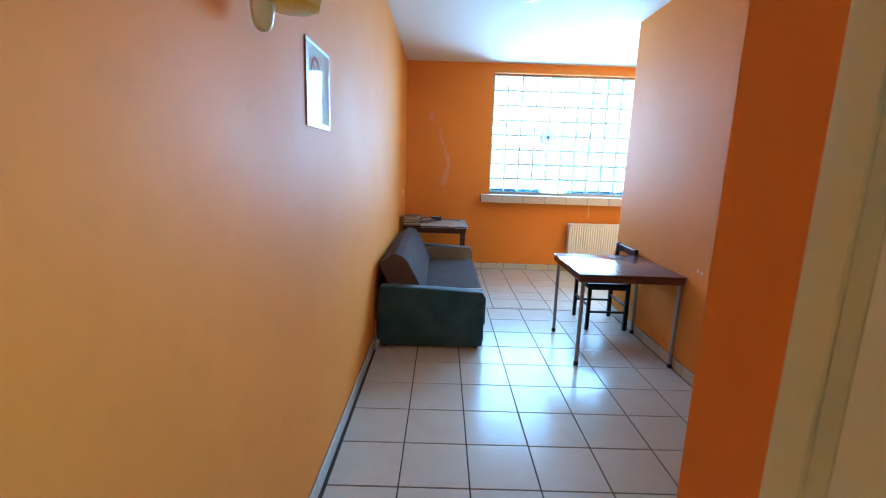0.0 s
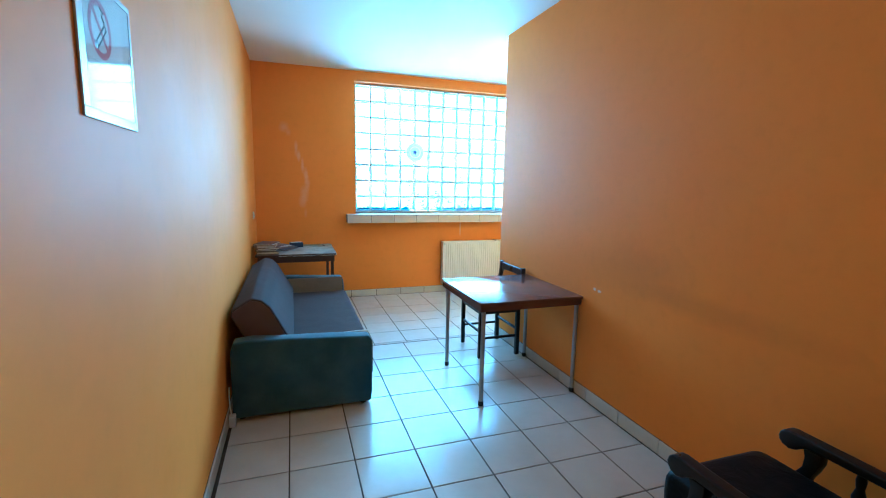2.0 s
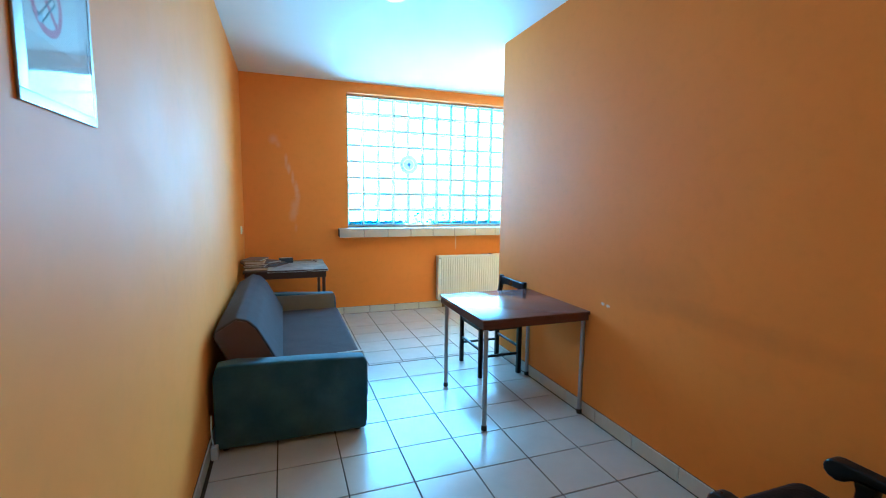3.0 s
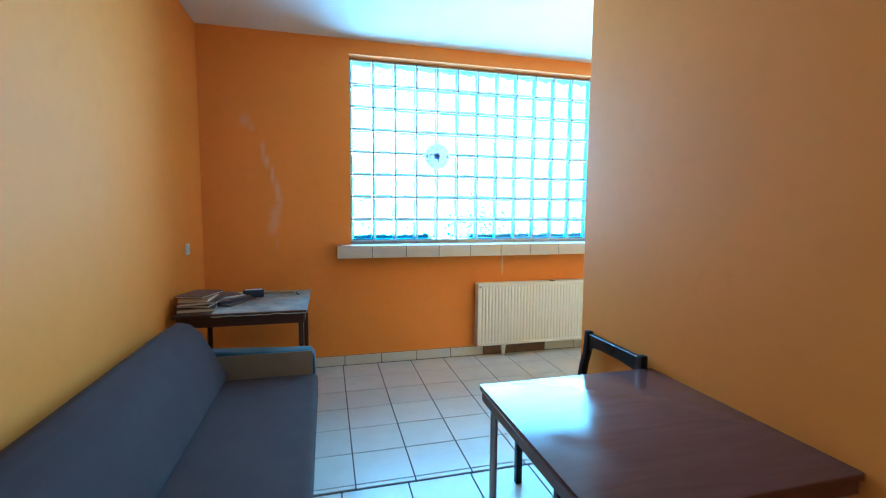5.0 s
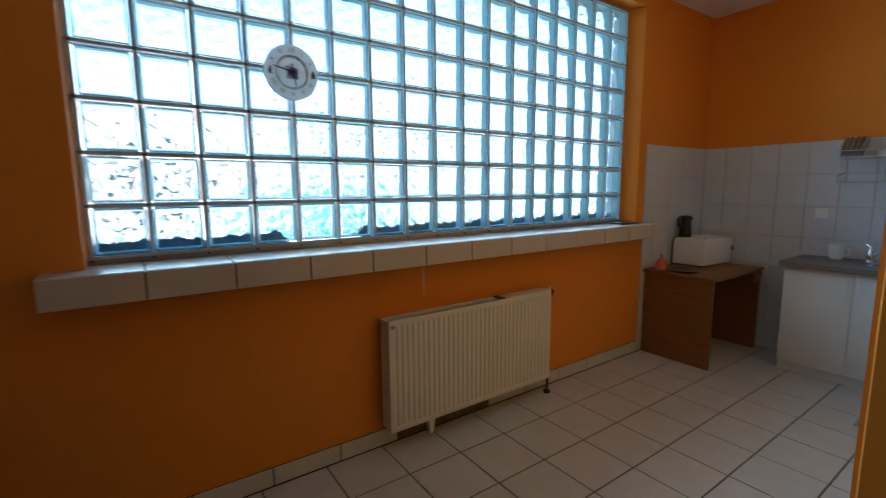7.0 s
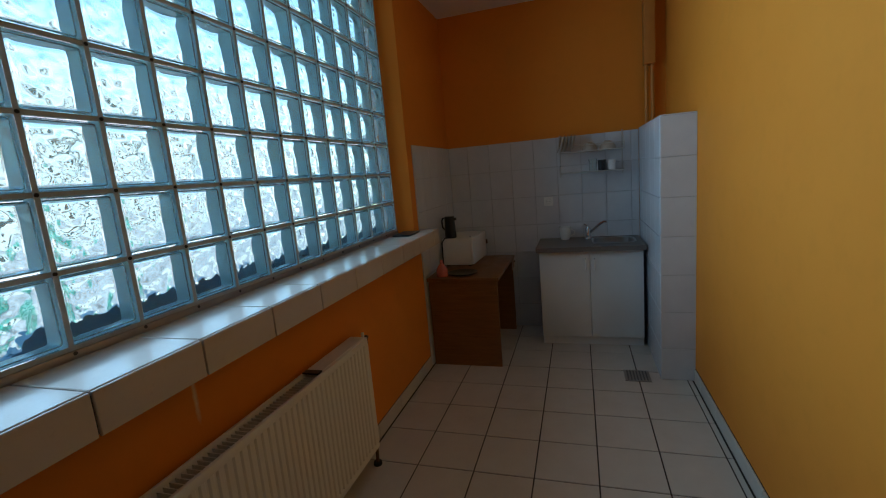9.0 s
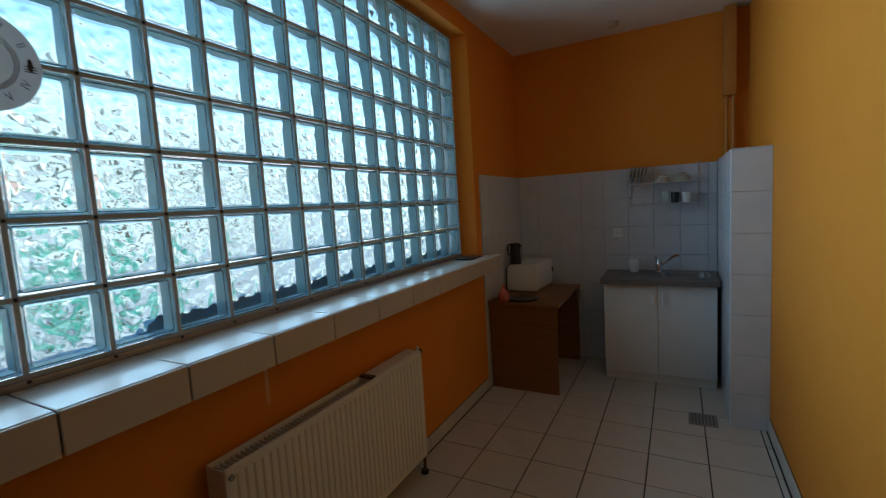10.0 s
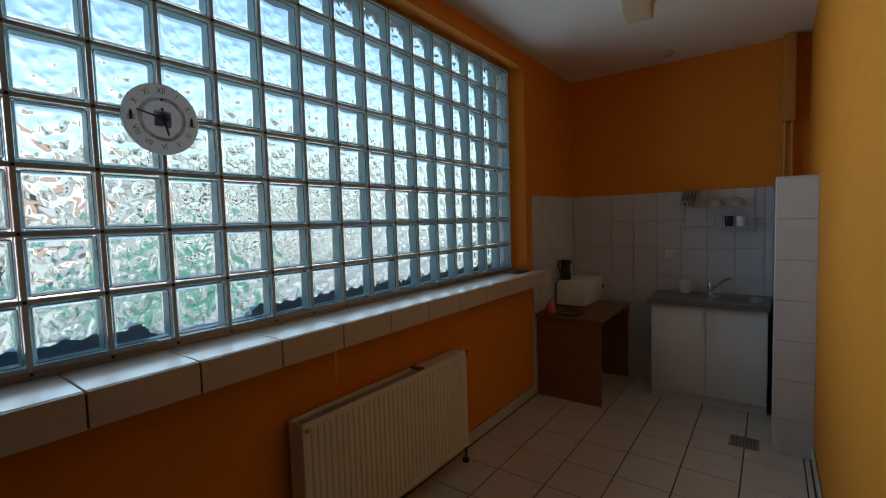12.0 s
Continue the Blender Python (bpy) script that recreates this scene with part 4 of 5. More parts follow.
lamp = thing("wall_lamp", "yellow enamel wall lamp with a cream glass shade", "wall lamp", (XW, 1.20, 2.02))
bm = B()
lathe(bm, [(0.0, 0.0), (0.055, 0.0), (0.055, 0.012), (0.03, 0.025), (0.0, 0.025)], axis='X')
part("wall_plate", bm, yellow_metal, lamp)
bm = B()
tube(bm, [(0.02, 0, 0), (0.07, 0, 0.03), (0.11, 0, 0.03), (0.13, 0, 0.0)], 0.012)
part("lamp_arm", bm, yellow_metal, lamp)
bm = B()
lathe(bm, [(0.0, 0.05), (0.05, 0.04), (0.082, 0.0), (0.086, -0.10), (0.076, -0.142), (0.066, -0.146), (0.0, -0.146)], centre=(0.12, -0.002, 0), seg=10)
part("hood", bm, yellow_metal, lamp)
bm = B()
lathe(bm, [(0.0, -0.213), (0.010, -0.211), (0.019, -0.204), (0.025, -0.19), (0.029, -0.165), (0.029, -0.13), (0.022, -0.08), (0.0, -0.06)], centre=(0.06, -0.035, 0.0), seg=40)
part("glass_shade", bm, frosted, lamp, "cream frosted glass")


def socket(name, label, place, turn):
    t = thing(name, label, "wall socket", place, turn)
    bm = B()
    box(bm, -0.04, 0.04, -0.010, 0.0, -0.04, 0.04, 0.004)
    part("plate", bm, white_plastic, t)
    bm = B()
    lathe(bm, [(0.0, -0.011), (0.020, -0.011), (0.022, -0.015), (0.024, -0.0105), (0.0, -0.0105)], axis='Y', seg=20)
    s = part("socket_ring", bm, white_plastic, t)
    for dx in (-0.009, 0.009):
        bm = B()
        cyl(bm, (dx, -0.0165, 0), (dx, -0.0145, 0), 0.0025, seg=8)
        part("pin_hole", bm, black_plastic, t)


socket("wall_socket", "white wall socket above the corner desk", (XW, 5.88, 1.108), 90)
socket("wall_socket", "white wall socket on the kitchen tiles", (XE - 0.012, 5.42, 1.168), -90)

# ---- ceiling fittings ----
dome = thing("ceiling_light", "round white glass ceiling light, switched off", "ceiling light", (0.61, 3.76, H))
bm = B()
lathe(bm, [(0.0, 0.0), (0.105, 0.0), (0.108, -0.012), (0.10, -0.018), (0.0, -0.018)], seg=32)
part("ceiling_base", bm, steel, dome, "dull metal rim")
bm = B()
lathe(bm, [(0.098, -0.018), (0.096, -0.04), (0.08, -0.065), (0.05, -0.08), (0.0, -0.086)], seg=32)
part("diffuser", bm, lamp_white, dome)
fixture = thing("ceiling_light", "boxy cream plastic ceiling light, switched off", "ceiling light", (3.70, 5.36, H), 8)
bm = B()
box(bm, -0.16, 0.16, -0.09, 0.09, -0.02, 0.0, 0.004)
part("fixture_base", bm, white_plastic, fixture)
bm = B()
extrude_outline(bm, [(-0.15, -0.0205), (0.15, -0.0205), (0.115, -0.125), (-0.115, -0.125)], 'Y', -0.082, 0.082, 0.012, 3)
part("diffuser", bm, cream_plastic, fixture)
smoke = thing("smoke_detector", "small round detector on the kitchen ceiling", "smoke detector", (4.90, 5.40, H))
bm = B()
lathe(bm, [(0.0, 0.0), (0.05, 0.0), (0.05, -0.018), (0.035, -0.032), (0.0, -0.034)])
part("detector_body", bm, mat("yellowed_plastic", (0.5, 0.42, 0.3), 0.5), smoke)

# ---- kitchen corner ----
kdesk = thing("kitchen_desk", "brown veneer desk standing in the kitchen corner", "desk", (0, 0, 0))
KX0, KX1, KY0, KY1, KZ = 4.232, 5.10, 5.755, 6.302, 0.705
bm = B()
box(bm, KX0 - 0.012, KX1, KY0 - 0.012, KY1, KZ - 0.024, KZ, 0.004)
part("desktop", bm, desk_wood, kdesk)
for x in (KX0 + 0.01, KX1 - 0.035):
    bm = B()
    box(bm, x, x + 0.022, KY0 + 0.006, KY1 - 0.005, 0, KZ - 0.0245, 0.002, 1)
    part("side_panel", bm, desk_wood, kdesk)
bm = B()
box(bm, KX0 + 0.034, KX1 - 0.037, KY1 - 0.06, KY1 - 0.042, 0.25, KZ - 0.0245, 0.001, 1)
part("back_panel", bm, desk_wood, kdesk)
bm = B()
box(bm, KX1 - 0.18, KX1 - 0.04, KY0 - 0.010, KY0 + 0.006, KZ - 0.11, KZ - 0.026, 0.002, 1)
part("drawer_rail", bm, desk_wood, kdesk)
bm = B()
cyl(bm, (KX1 - 0.05, KY0 - 0.022, KZ - 0.05), (KX1 - 0.05, KY0 - 0.010, KZ - 0.05), 0.008, 0.005, 12)
part("knob", bm, chrome, kdesk, "small bright knob")

micro = thing("microwave", "white microwave oven on the kitchen desk", "microwave", (4.868, 6.142, KZ), -3)
bm = B()
box(bm, -0.225, 0.225, -0.118, 0.135, 0.012, 0.24, 0.010, 3)
part("housing", bm, white_plastic, micro)
bm = B()
box(bm, -0.222, 0.222, -0.135, -0.1185, 0.016, 0.236, 0.005)
door = part("door", bm, white_plastic, micro)
bm = B()
box(bm, 0.205, 0.222, -0.150, -0.1355, 0.12, 0.16, 0.003)
part("latch", bm, book_brown, door, "brown latch")
bm = B()
lathe(bm, [(0.0, 0.24), (0.006, 0.24), (0.005, 0.246), (0.0, 0.247)], centre=(-0.16, -0.10, 0), seg=12)
part("button", bm, black_plastic, micro, "small dark button")
for x in (-0.19, 0.19):
    for y in (-0.09, 0.10):
        bm = B()
        cyl(bm, (x, y, 0), (x, y, 0.014), 0.012, seg=10)
        part("foot", bm, black_rubber, micro)

kettle = thing("kettle", "black kettle standing on top of the microwave", "kettle", (4.712, 6.222, KZ + 0.2405), 75)
bm = B()
lathe(bm, [(0.0, 0.0), (0.048, 0.0), (0.050, 0.015), (0.046, 0.10), (0.043, 0.165), (0.045, 0.172), (0.040, 0.184), (0.0, 0.188)])
part("kettle_body", bm, black_plastic, kettle)
bm = B()
tube(bm, [(0.040, 0.0, 0.165), (0.068, 0.0, 0.168), (0.078, 0.0, 0.145), (0.074, 0.0, 0.09), (0.044, 0.0, 0.06)], 0.007)
part("handle", bm, black_plastic, kettle)
bm = B()
box(bm, -0.066, -0.036, -0.010, 0.010, 0.150, 0.172, 0.005)
part("spout", bm, black_plastic, kettle)
bm = B()
tube(bm, [(0.0, 0.045, 0.006), (0.015, 0.08, 0.006), (0.034, 0.096, -0.03), (0.036, 0.0976, -0.2), (0.036, 0.0976, -0.235)], 0.005, 8)
part("cord", bm, black_rubber, kettle)
soap = thing("soap_bottle", "red-pink soap bottle on the kitchen desk", "bottle", (4.30, 6.195, KZ))
bm = B()
lathe(bm, [(0.0, 0.0), (0.040, 0.0), (0.046, 0.012), (0.044, 0.055), (0.030, 0.082), (0.013, 0.10), (0.012, 0.11), (0.0, 0.11)], seg=20)
part("bottle_body", bm, pink_soap, soap)
bm = B()
cyl(bm, (0, 0, 0.11), (0, 0, 0.13), 0.014, 0.010, 12)
part("cap", bm, pink_soap, soap)
tray = thing("tray", "round black tray on the kitchen desk", "tray", (4.37, 6.05, KZ))
bm = B()
lathe(bm, [(0.0, 0.0), (0.09, 0.0), (0.115, 0.012), (0.117, 0.016), (0.11, 0.016), (0.088, 0.006), (0.0, 0.006)], seg=32)
part("tray_body", bm, black_plastic, tray)

# sink unit
SY0, SY1, SXF = 4.70, 5.488, 4.718
unit = thing("sink_cabinet", "white two-door sink cabinet", "cabinet", (0, 0, 0))
bm = B()
box(bm, SXF + 0.018, XE - 0.02, SY0, SY0 + 0.016, 0.07, 0.792)
box(bm, SXF + 0.018, XE - 0.02, SY1 - 0.016, SY1, 0.07, 0.792)
box(bm, SXF + 0.018, XE - 0.02, SY0 + 0.016, SY1 - 0.016, 0.07, 0.086)
box(bm, XE - 0.026, XE - 0.02, SY0 + 0.016, SY1 - 0.016, 0.086, 0.792)
box(bm, SXF + 0.018, SXF + 0.034, SY0 + 0.016, SY1 - 0.016, 0.762, 0.792)
part("cabinet_body", bm, cabinet_white, unit)
bm = B()
box(bm, SXF + 0.03, SXF + 0.046, SY0 + 0.002, SY1 - 0.002, 0, 0.0695)
part("plinth", bm, cabinet_white, unit)
mid = (SY0 + SY1) / 2
for a, b, hy in ((SY0 + 0.002, mid - 0.0015, mid - 0.034), (mid + 0.0015, SY1 - 0.002, mid + 0.034)):
    bm = B()
    box(bm, SXF, SXF + 0.0175, a, b, 0.075, 0.787, 0.0025)
    d = part("door", bm, cabinet_white, unit)
    bm = B()
    tube(bm, [(SXF, hy, 0.635), (SXF - 0.022, hy, 0.643), (SXF - 0.026, hy, 0.68), (SXF - 0.022, hy, 0.722), (SXF, hy, 0.73)], 0.007)
    part("handle", bm, white_plastic, d, "pale bow handle")
top = thing("worktop", "grey speckled worktop with an inset steel sink", "worktop", (0, 0, 0))
bm = B()
bx0, bx1, by0, by1 = 4.80, 5.10, 4.74, 5.06
wx0, wx1, wy0, wy1, wz0, wz1 = 4.66, XE - 0.014, SY0 - 0.012, SY1 + 0.02, 0.796, 0.834
box(bm, wx0, bx0, wy0, wy1, wz0, wz1)
box(bm, bx1, wx1, wy0, wy1, wz0, wz1)
box(bm, bx0, bx1, wy0, by0, wz0, wz1)
box(bm, bx0, bx1, by1, wy1, wz0, wz1)
part("worktop_slab", bm, worktop_mat, top)
bm = B()
cx, cy = (bx0 + bx1) / 2, (by0 + by1) / 2
rings = []
for s, z in ((1.06, 0.836), (0.98, 0.838), (0.93, 0.832), (0.88, 0.702), (0.80, 0.687)):
    ring = []
    for i in range(32):
        a = 2 * math.pi * i / 32
        c, d = math.cos(a), math.sin(a)
        k = 1 / (abs(c) ** 5 + abs(d) ** 5) ** 0.2
        ring.append(bm.verts.new((cx + 0.15 * s * k * c, cy + 0.16 * s * k * d, z)))
    rings.append(ring)
for a, b in zip(rings, rings[1:]):
    for i in range(32):
        bm.faces.new((a[i], a[(i + 1) % 32], b[(i + 1) % 32], b[i]))
bm.faces.new(rings[-1])
bmesh.ops.recalc_face_normals(bm, faces=bm.faces[:])
part("basin", bm, inox, top, "stainless steel basin")
bm = B()
cyl(bm, (cx, cy, 0.6872), (cx, cy, 0.691), 0.03, 0.026, 20)
part("strainer", bm, chrome, top)
tap = thing("tap", "chrome mixer tap behind the sink", "tap", (5.06, 5.095, 0.835))
bm = B()
lathe(bm, [(0.0, 0.0), (0.027, 0.0), (0.026, 0.008), (0.021, 0.015), (0.021, 0.085), (0.015, 0.10), (0.0, 0.104)], seg=20)
part("tap_body", bm, chrome, tap)
bm = B()
tube(bm, [(0, -0.005, 0.045), (-0.012, -0.045, 0.08), (-0.03, -0.095, 0.125), (-0.045, -0.135, 0.15), (-0.05, -0.15, 0.145)], 0.011)
part("spout", bm, chrome, tap)
bm = B()
tube(bm, [(0, 0, 0.10), (0.004, 0.01, 0.115), (0.01, 0.03, 0.125)], 0.007)
part("lever", bm, chrome, tap)
cup = thing("mug", "white porcelain mug on the worktop", "mug", (5.07, 5.285, 0.8345))
bm = B()
lathe(bm, [(0.0, 0.0), (0.035, 0.0), (0.048, 0.03), (0.052, 0.11), (0.048, 0.11), (0.043, 0.03), (0.03, 0.01), (0.0, 0.01)])
part("cup_body", bm, porcelain, cup)
bm = B()
tube(bm, [(0, -0.047, 0.03), (0, -0.075, 0.04), (0, -0.08, 0.07), (0, -0.049, 0.09)], 0.006)
part("handle", bm, porcelain, cup)

# wire dish rack on the tiles
rack = thing("dish_rack", "white wire dish rack fixed to the tiles", "dish rack", (0, 0, 0))
wire = mat("white_wire", (0.46, 0.45, 0.43), 0.4)
RY0, RY1, RX0, RX1 = 4.80, 5.305, 4.975, XE - 0.016
for z in (1.403, 1.572):
    bm = B()
    tube(bm, [(RX0, RY0, z), (RX0, RY1, z)], 0.0045, 8)
    part("front_wire", bm, wire, rack)
    bm = B()
    tube(bm, [(RX1, RY0, z), (RX1, RY1, z)], 0.004, 8)
    part("back_wire", bm, wire, rack)
    for i in range(12):
        y = RY0 + (RY1 - RY0) * i / 11
        bm = B()
        tube(bm, [(RX0, y, z), (RX1, y, z)], 0.0025, 6)
        part("cross_wire", bm, wire, rack)
for y in (RY0, RY1):
    bm = B()
    tube(bm, [(RX1, y, 1.37), (RX1, y, 1.728)], 0.0045, 8)
    tube(bm, [(RX0, y, 1.403), (RX0, y, 1.448), (RX1, y, 1.47)], 0.004, 8)
    tube(bm, [(RX0, y, 1.572), (RX0, y, 1.622), (RX1, y, 1.71)], 0.004, 8)
    part("side_wire", bm, wire, rack)
bm = B()
tube(bm, [(RX0, RY0, 1.622), (RX0, RY1, 1.622)], 0.003, 8)
part("guard_wire", bm, wire, rack)
for i in range(5):
    pl = thing("plate", "cream stoneware plate standing in the dish rack", "plate", (5.06, 5.295 - 0.028 * i, 1.5765), 0, "plates in the dish rack")
    bm = B()
    lathe(bm, [(0.0, 0.0), (0.048, 0.0), (0.072, 0.007), (0.074, 0.010), (0.047, 0.004), (0.0, 0.004)], centre=(0, 0, 0), axis='Y', seg=28)
    bmesh.ops.transform(bm, matrix=Matrix.Translation((0, 0, 0.074)) @ Matrix.Rotation(radians(14), 4, 'X'), verts=bm.verts[:])
    part("plate_body", bm, stoneware, pl)
for y, s in ((5.06, 1.0), (4.92, 1.05)):
    bw = thing("bowl", "cream stoneware bowl upside down on the dish rack", "bowl", (5.06, y, 1.5765), 0, "bowls in the dish rack")
    bm = B()
    lathe(bm, [(0.062 * s, 0.0), (0.06 * s, 0.02), (0.045 * s, 0.05), (0.025 * s, 0.062), (0.025 * s, 0.068), (0.0, 0.068)], seg=24)
    part("bowl_body", bm, stoneware, bw)
for y, m, lab, h in ((5.04, thin_glass, "clear drinking glass on the dish rack", 0.10), (4.97, black_plastic, "black mug on the dish rack", 0.085), (4.89, porcelain, "white mug on the dish rack", 0.08)):
    g = thing("cup", lab, "cup", (5.06, y, 1.4075), 0, "cups in the dish rack")
    bm = B()
    lathe(bm, [(0.0, 0.0), (0.028, 0.0), (0.033, h), (0.030, h), (0.026, 0.006), (0.0, 0.006)], seg=20)
    part("cup_body", bm, m, g)

# tiled pipe boxing beside the sink
boxing = tagged(thing("pipe_boxing", "low white tiled pipe boxing beside the sink", "boxing"), kind="structure")
BX, BY, BZ = 4.16, 4.672, 1.728
bm = B()
box(bm, BX + 0.008, XE, YP, BY - 0.008, 0, BZ - 0.008)
part("boxing_core", bm, wall_grout, boxing)
riser = thing("pipe_riser", "orange painted riser pipe in the corner", "pipe", (0, 0, 0))
bm = B()
box(bm, 5.07, XE - 0.002, 4.555, 4.635, 2.2, H - 0.002, 0.006)
part("pipe_cover", bm, orange_pipe, riser)
for y in (4.57, 4.615):
    bm = B()
    cyl(bm, (5.12, y, BZ), (5.12, y, 2.21), 0.014)
    part("pipe", bm, orange_pipe, riser)

# floor drain
drain = thing("floor_drain", "square metal floor drain between the tiles", "floor drain", (4.193, 4.818, 0.001))
bm = B()
box(bm, -0.085, 0.085, -0.082, 0.082, 0.0, 0.004, 0.001, 1)
part("drain_frame", bm, grille_metal, drain)
for i in range(7):
    bm = B()
    y = -0.06 + i * 0.02
    box(bm, -0.07, 0.07, y - 0.004, y + 0.004, 0.0042, 0.0065)
    part("bar", bm, drain_bar, drain)

# ---- outside ----
ground_mat = mat("pale_dry_ground", (0.42, 0.39, 0.34), 0.95)
p = world_place(ground_mat)
to(ground_mat, mix(ground_mat, ramp(ground_mat, noise_tex(ground_mat, p, 1.1, 6), [(0.4, (0, 0, 0)), (0.62, (1, 1, 1))]), (0.48, 0.43, 0.42), (0.12, 0.11, 0.115)), "Base Color")
bm = B()
bmesh.ops.create_grid(bm, x_segments=8, y_segments=8, size=300)
bmesh.ops.translate(bm, vec=(0, 307, -0.15), verts=bm.verts[:])
setting("ground", bm, ground_mat, "pale dry yard ground outside the window", "ground")
ledge_mat = mat("dark_blue_sheeting", (0.055, 0.22, 0.33), 0.5)
bm = B()
n = 60
outline_top = [1.165 + 0.022 * noise.noise((i * 0.35, 2.0, 0)) + (-0.06 if 14 <= i <= 20 else 0) for i in range(n + 1)]
for i in range(n):
    x0, x1 = 0.64 + 3.42 * i / n, 0.64 + 3.42 * (i + 1) / n
    a = [bm.verts.new(q) for q in ((x0, 6.535, 1.0), (x1, 6.535, 1.0), (x1, 6.545, outline_top[i + 1]), (x0, 6.545, outline_top[i]))]
    b = [bm.verts.new((v.co.x, v.co.y + 0.04, v.co.z - (0.004 if k > 1 else 0))) for k, v in enumerate(a)]
    bm.faces.new(a)
    bm.faces.new(b[::-1])
    bm.faces.new((a[3], a[2], b[2], b[3]))
    bm.faces.new((a[1], a[0], b[0], b[1]))
bmesh.ops.remove_doubles(bm, verts=bm.verts[:], dist=0.0005)
tagged(new("sheeting", finish("sheeting", bm, ledge_mat)), "crumpled dark blue sheeting along the outer sill", "sheeting")

house = thing("house", "pale plastered house with a terracotta roof", "house", (0, 0, 0))
plaster = mat("pale_plaster", (0.66, 0.62, 0.56), 0.9)
to(plaster, mix(plaster, noise_tex(plaster, world_place(plaster), 1.5, 5), (0.58, 0.53, 0.54), (0.34, 0.31, 0.32)), "Base Color")
roof_mat = mat("terracotta_roof", (0.40, 0.14, 0.07), 0.85)
to(roof_mat, mix(roof_mat, noise_tex(roof_mat, world_place(roof_mat), 3, 5), (0.52, 0.29, 0.23), (0.38, 0.20, 0.15)), "Base Color")
pane_mat = mat("dark_window_pane", (0.04, 0.05, 0.06), 0.1)
bm = B()
box(bm, -9, 3.5, 17, 24, -0.15, 1.95)
part("wall", bm, plaster, house)
bm = B()
extrude_outline(bm, [(16.5, 1.85), (24.5, 1.85), (20.5, 3.1)], 'X', -9.4, 3.9)
part("roof", bm, roof_mat, house)
for x in (-6, -2.5, 1.0):
    bm = B()
    box(bm, x - 0.6, x + 0.6, 16.93, 16.99, 0.6, 1.7)
    w = part("window", bm, frame_white, house)
    bm = B()
    box(bm, x - 0.52, x + 0.52, 16.90, 16.928, 0.68, 1.62)
    part("pane", bm, pane_mat, w)
house2 = thing("house", "long pale two-storey building across the yard", "house", (0, 0, 0))
bm = B()
box(bm, 7, 26, 22, 28, -0.15, 4.1)
part("wall", bm, plaster, house2)
bm = B()
extrude_outline(bm, [(21.5, 4.0), (28.5, 4.0), (25, 5.7)], 'X', 6.6, 26.4)
part("roof", bm, mat("grey_roof_sheet", (0.36, 0.37, 0.38), 0.7), house2)
for x in (8.5, 10.5, 12.5, 14.5, 16.5, 19, 21, 23):
    for z in (0.7, 2.5):
        bm = B()
        box(bm, x - 0.6, x + 0.6, 21.93, 21.99, z, z + 1.2)
        w = part("window", bm, frame_white, house2)
        bm = B()
        box(bm, x - 0.52, x + 0.52, 21.90, 21.928, z + 0.08, z + 1.12)
        part("pane", bm, pane_mat, w)
leaf_mat = mat("green_leaves", (0.05, 0.14, 0.05), 0.6)
to(leaf_mat, mix(leaf_mat, noise_tex(leaf_mat, world_place(leaf_mat), 2.5, 3), (0.01, 0.40, 0.32), (0.02, 0.26, 0.20)), "Base Color")
bark = mat("grey_bark", (0.14, 0.11, 0.08), 0.9)
rng = random.Random(7)
for cx, cy, s in ((3.3, 11.0, 1.15), (4.35, 12.0, 0.9), (2.3, 12.6, 0.7)):
    bush = thing("shrub", "leafy green shrub in the yard", "shrub", (cx, cy, -0.15), 0, "shrubs in the yard")
    bm = B()
    for k in range(5):
        a = rng.uniform(0, 6.28)
        tube(bm, [(0, 0, 0), (0.12 * s * math.cos(a), 0.12 * s * math.sin(a), 0.5 * s), (0.45 * s * math.cos(a), 0.45 * s * math.sin(a), 1.05 * s)], 0.018 * s, 6)
    part("trunk", bm, bark, bush)
    verts, faces = [], []
    for k in range(700):
        a, h = rng.uniform(0, 6.28), rng.uniform(0.25, 1.35)
        r = 0.62 * s * (1 - abs(h - 0.8) * 0.9) * rng.uniform(0.35, 1.1)
        c = Vector((r * math.cos(a), r * math.sin(a), h * s))
        q = Euler((rng.uniform(0, 3), rng.uniform(0, 3), rng.uniform(0, 6))).to_matrix()
        w = rng.uniform(0.03, 0.055) * s
        i = len(verts)
        verts += [c + q @ Vector(v) for v in ((-w, 0, 0), (0, w * 0.6, 0.01), (w * 1.3, 0, 0), (0, -w * 0.6, 0.01))]
        faces.append((i, i + 1, i + 2, i + 3))
    me = bpy.data.meshes.new("crown")
    me.from_pydata(verts, [], faces)
    me.materials.append(leaf_mat)
    ob = new("crown", me)
    ob.parent = bush

# ---- tiles, last ----
cache = {}


def slab(key, sx, sy, sz, material, bevel=0.0016):
    """One shared mesh for a tile of that size, corner at the origin."""
    k = (key, round(sx, 3), round(sy, 3), round(sz, 3))
    if k not in cache:
        bm = B()
        box(bm, 0, sx, 0, sy, 0, sz)
        edges = [e for e in bm.edges]
        bmesh.ops.bevel(bm, geom=edges, offset=bevel, segments=1, affect='EDGES')
        cache[k] = finish(key, bm, material, False)
    return cache[k]


def lay(name, key, size, place, material, parent, turn=0.0):
    ob = new(name, slab(key, *size, material))
    ob.parent = parent
    ob.location = place
    if turn:
        ob.rotation_euler = (0, 0, turn)
    return ob


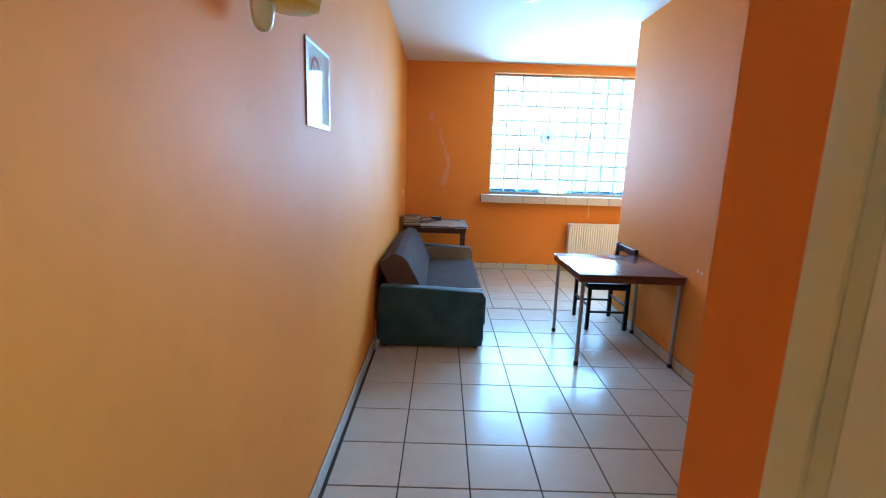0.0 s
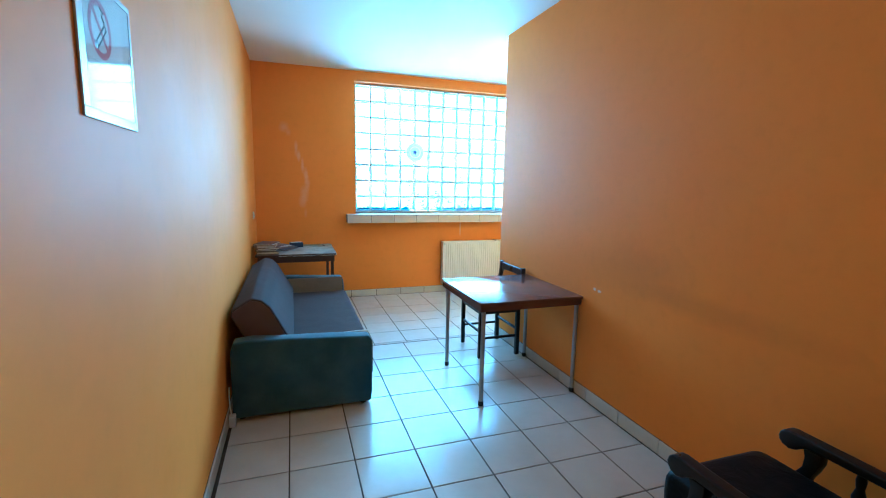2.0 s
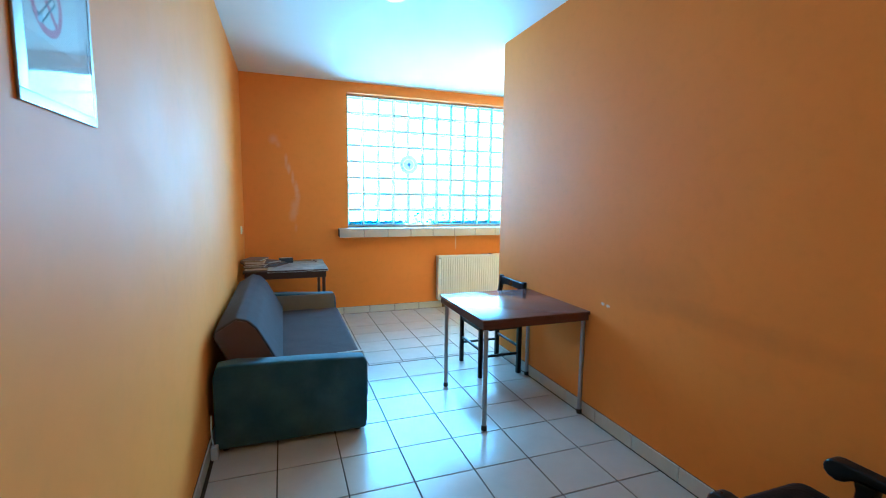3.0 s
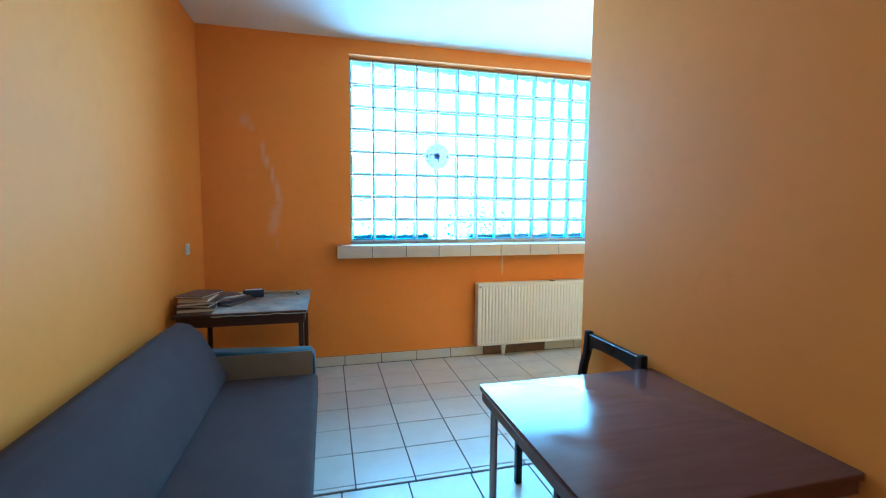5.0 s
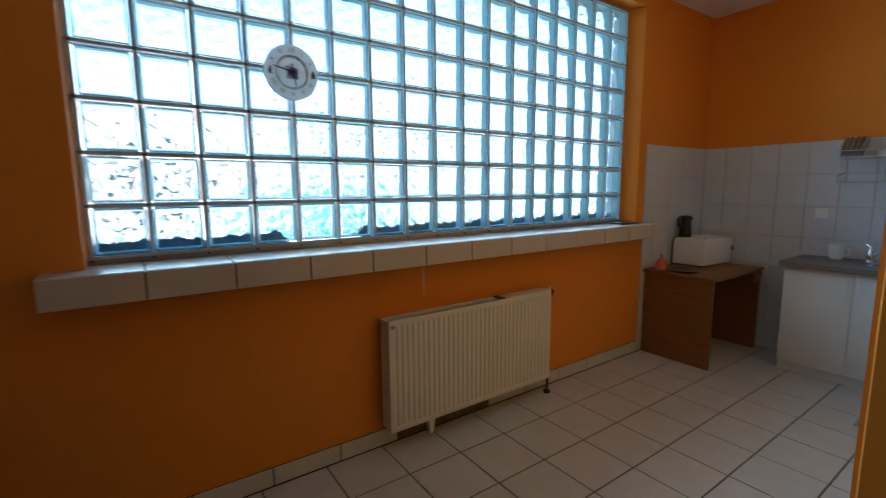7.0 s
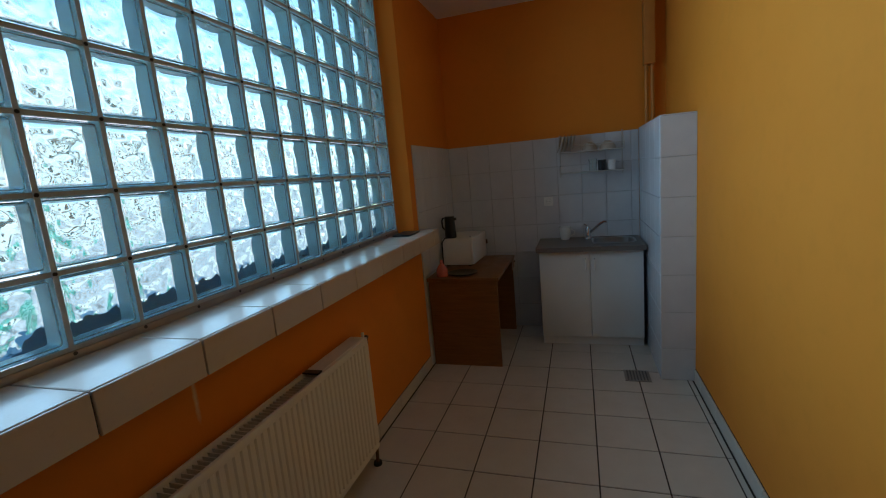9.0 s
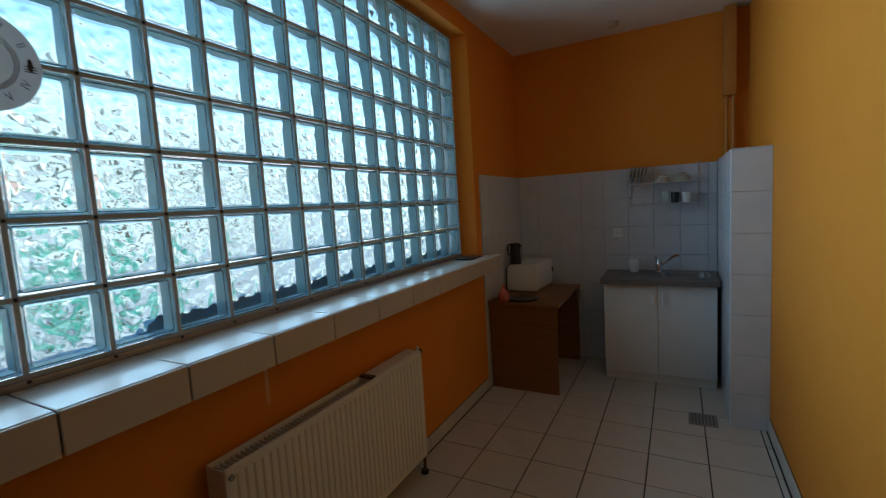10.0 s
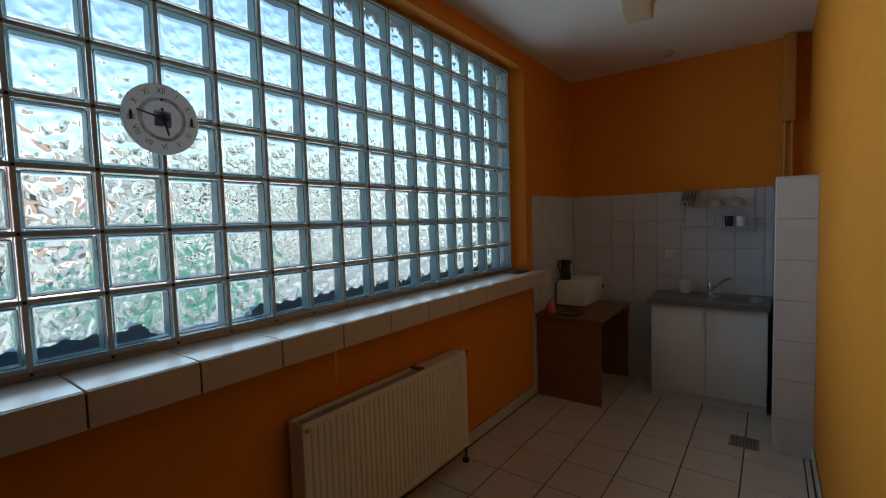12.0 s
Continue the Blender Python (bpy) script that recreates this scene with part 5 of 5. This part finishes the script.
def floor_field(x_start, y_start, px, py, x0, x1, y0, y1, gap=0.0066):
    i = math.floor((x0 - x_start) / px)
    while x_start + i * px < x1:
        j = math.floor((y0 - y_start) / py)
        while y_start + j * py < y1:
            a, b = max(x_start + i * px, x0) + gap / 2, min(x_start + (i + 1) * px, x1) - gap / 2
            c, d = max(y_start + j * py, y0) + gap / 2, min(y_start + (j + 1) * py, y1) - gap / 2
            if b - a > 0.02 and d - c > 0.02:
                lay("tile", "floor_tile", (b - a, d - c, 0.008), (a, c, -0.008 + random.uniform(-0.0004, 0.0004)), floor_tile_mat, floor)
            j += 1
        i += 1


floor_field(0.148, 2.116, 0.3365, 0.3355, XW + 0.0135, XP - 0.0145, 0.45, 4.475)
floor_field(0.148, 2.116, 0.3365, 0.3355, XW + 0.016, 0.31, -0.55, 0.45)
floor_field(0.555, 4.812, 0.3095, 0.3005, XW + 0.0135, XP, 4.475, YN - 0.0155)
floor_field(0.555, 4.812, 0.3095, 0.3005, XP, XE, YP + 0.0155, YN - 0.0155)


def skirting(p0, p1, start, inward, bare=()):
    """Skirting tiles along a wall from p0 to p1; inward: the side the room lies on."""
    run = baseboard
    d = Vector(p1) - Vector(p0)
    length = d.length
    d.normalize()
    s = start - 0.33
    k = 0
    while s < length:
        a, b = max(s, 0) + 0.003, min(s + 0.33, length) - 0.003
        if b - a > 0.015:
            q = Vector(p0) + d * a
            q2 = Vector(p0) + d * b
            n = Vector(inward)
            lo = (min(q.x, q2.x, q.x + n.x * 0.009), min(q.y, q2.y, q.y + n.y * 0.009))
            sx = max(abs(q2.x - q.x), abs(n.x) * 0.009)
            sy = max(abs(q2.y - q.y), abs(n.y) * 0.009)
            gone = any(u0 <= (a + b) / 2 <= u1 for u0, u1 in bare)
            lay("mortar_patch" if gone else "skirting_tile", "bare" if gone else "skirting", (sx, sy, 0.085), (lo[0], lo[1], 0.001), mortar if gone else base_tile_mat, run)
        s += 0.33
        k += 1


bm = B()
box(bm, XW, XW + 0.002, 0.60, YN - 0.004, 0.001, 0.088)
box(bm, XW + 0.003, 4.2, YN - 0.002, YN, 0.001, 0.088)
box(bm, XP - 0.002, XP, YD + 0.02, YP - 0.01, 0.001, 0.088)
box(bm, XP + 0.02, BX, YP, YP + 0.002, 0.001, 0.088)
baseboard = setting("baseboard", bm, grout, "row of pale skirting tiles along the walls", "baseboard")
skirting((XW + 0.002, 0.60), (XW + 0.002, YN - 0.012), 0.1, (1, 0))
skirting((XW + 0.012, YN - 0.0025), (4.2, YN - 0.0025), 0.12, (0, -1), ((2.35, 2.65), (2.7, 3.05)))
skirting((XP - 0.0025, YD + 0.02), (XP - 0.0025, YP - 0.01), 0.15, (-1, 0))
skirting((XP + 0.02, YP + 0.0025), (BX - 0.002, YP + 0.0025), 0.2, (0, 1))

# white wall tiles in the kitchen
tiling = tagged(thing("wall_tiling", "white glazed wall tiles behind the sink", "wall tiles"), kind="structure")
TH = 1.717
bm = B()
box(bm, XE - 0.004, XE, BY, YN - 0.005, 0, TH - 0.002)
box(bm, 4.205, XE - 0.005, YN - 0.004, YN, 0, TH - 0.002)
part("grout_bed", bm, wall_grout, tiling)


def rows_down(top, h=0.25):
    z1 = top
    while z1 > 0.02:
        z0 = max(z1 - h, 0)
        yield z0 + 0.0015, z1 - 0.0015
        z1 -= h


def pieces(a, b, first, w=0.2):
    s = first
    while s > a:
        s -= w
    while s < b:
        c, d = max(s, a) + 0.0015, min(s + w, b) - 0.0015
        if d - c > 0.012:
            yield c, d
        s += w


for z0, z1 in rows_down(TH):
    for a, b in pieces(BY, YN - 0.012, 4.732):
        lay("wall_tile", "east_tile", (0.007, b - a, z1 - z0), (XE - 0.0115, a, z0), wall_tile_mat, tiling)
    for a, b in pieces(4.205, XE - 0.012, XE - 0.012):
        lay("wall_tile", "north_tile", (b - a, 0.007, z1 - z0), (a, YN - 0.0115, z0), wall_tile_mat, tiling)
for z0, z1 in rows_down(BZ - 0.008):
    lay("wall_tile", "front_tile", (0.007, BY - YP - 0.003, z1 - z0), (BX, YP + 0.001, z0), wall_tile_mat, boxing)
    for a, b in pieces(BX + 0.0085, XE - 0.012, BX + 0.0085):
        lay("wall_tile", "side_tile", (b - a, 0.007, z1 - z0), (a, BY - 0.0075, z0), wall_tile_mat, boxing)
for a, b in pieces(BX, XE - 0.002, BX):
    lay("wall_tile", "cap_tile", (b - a, BY - YP - 0.003, 0.007), (a, YP + 0.001, BZ - 0.0075), wall_tile_mat, boxing)
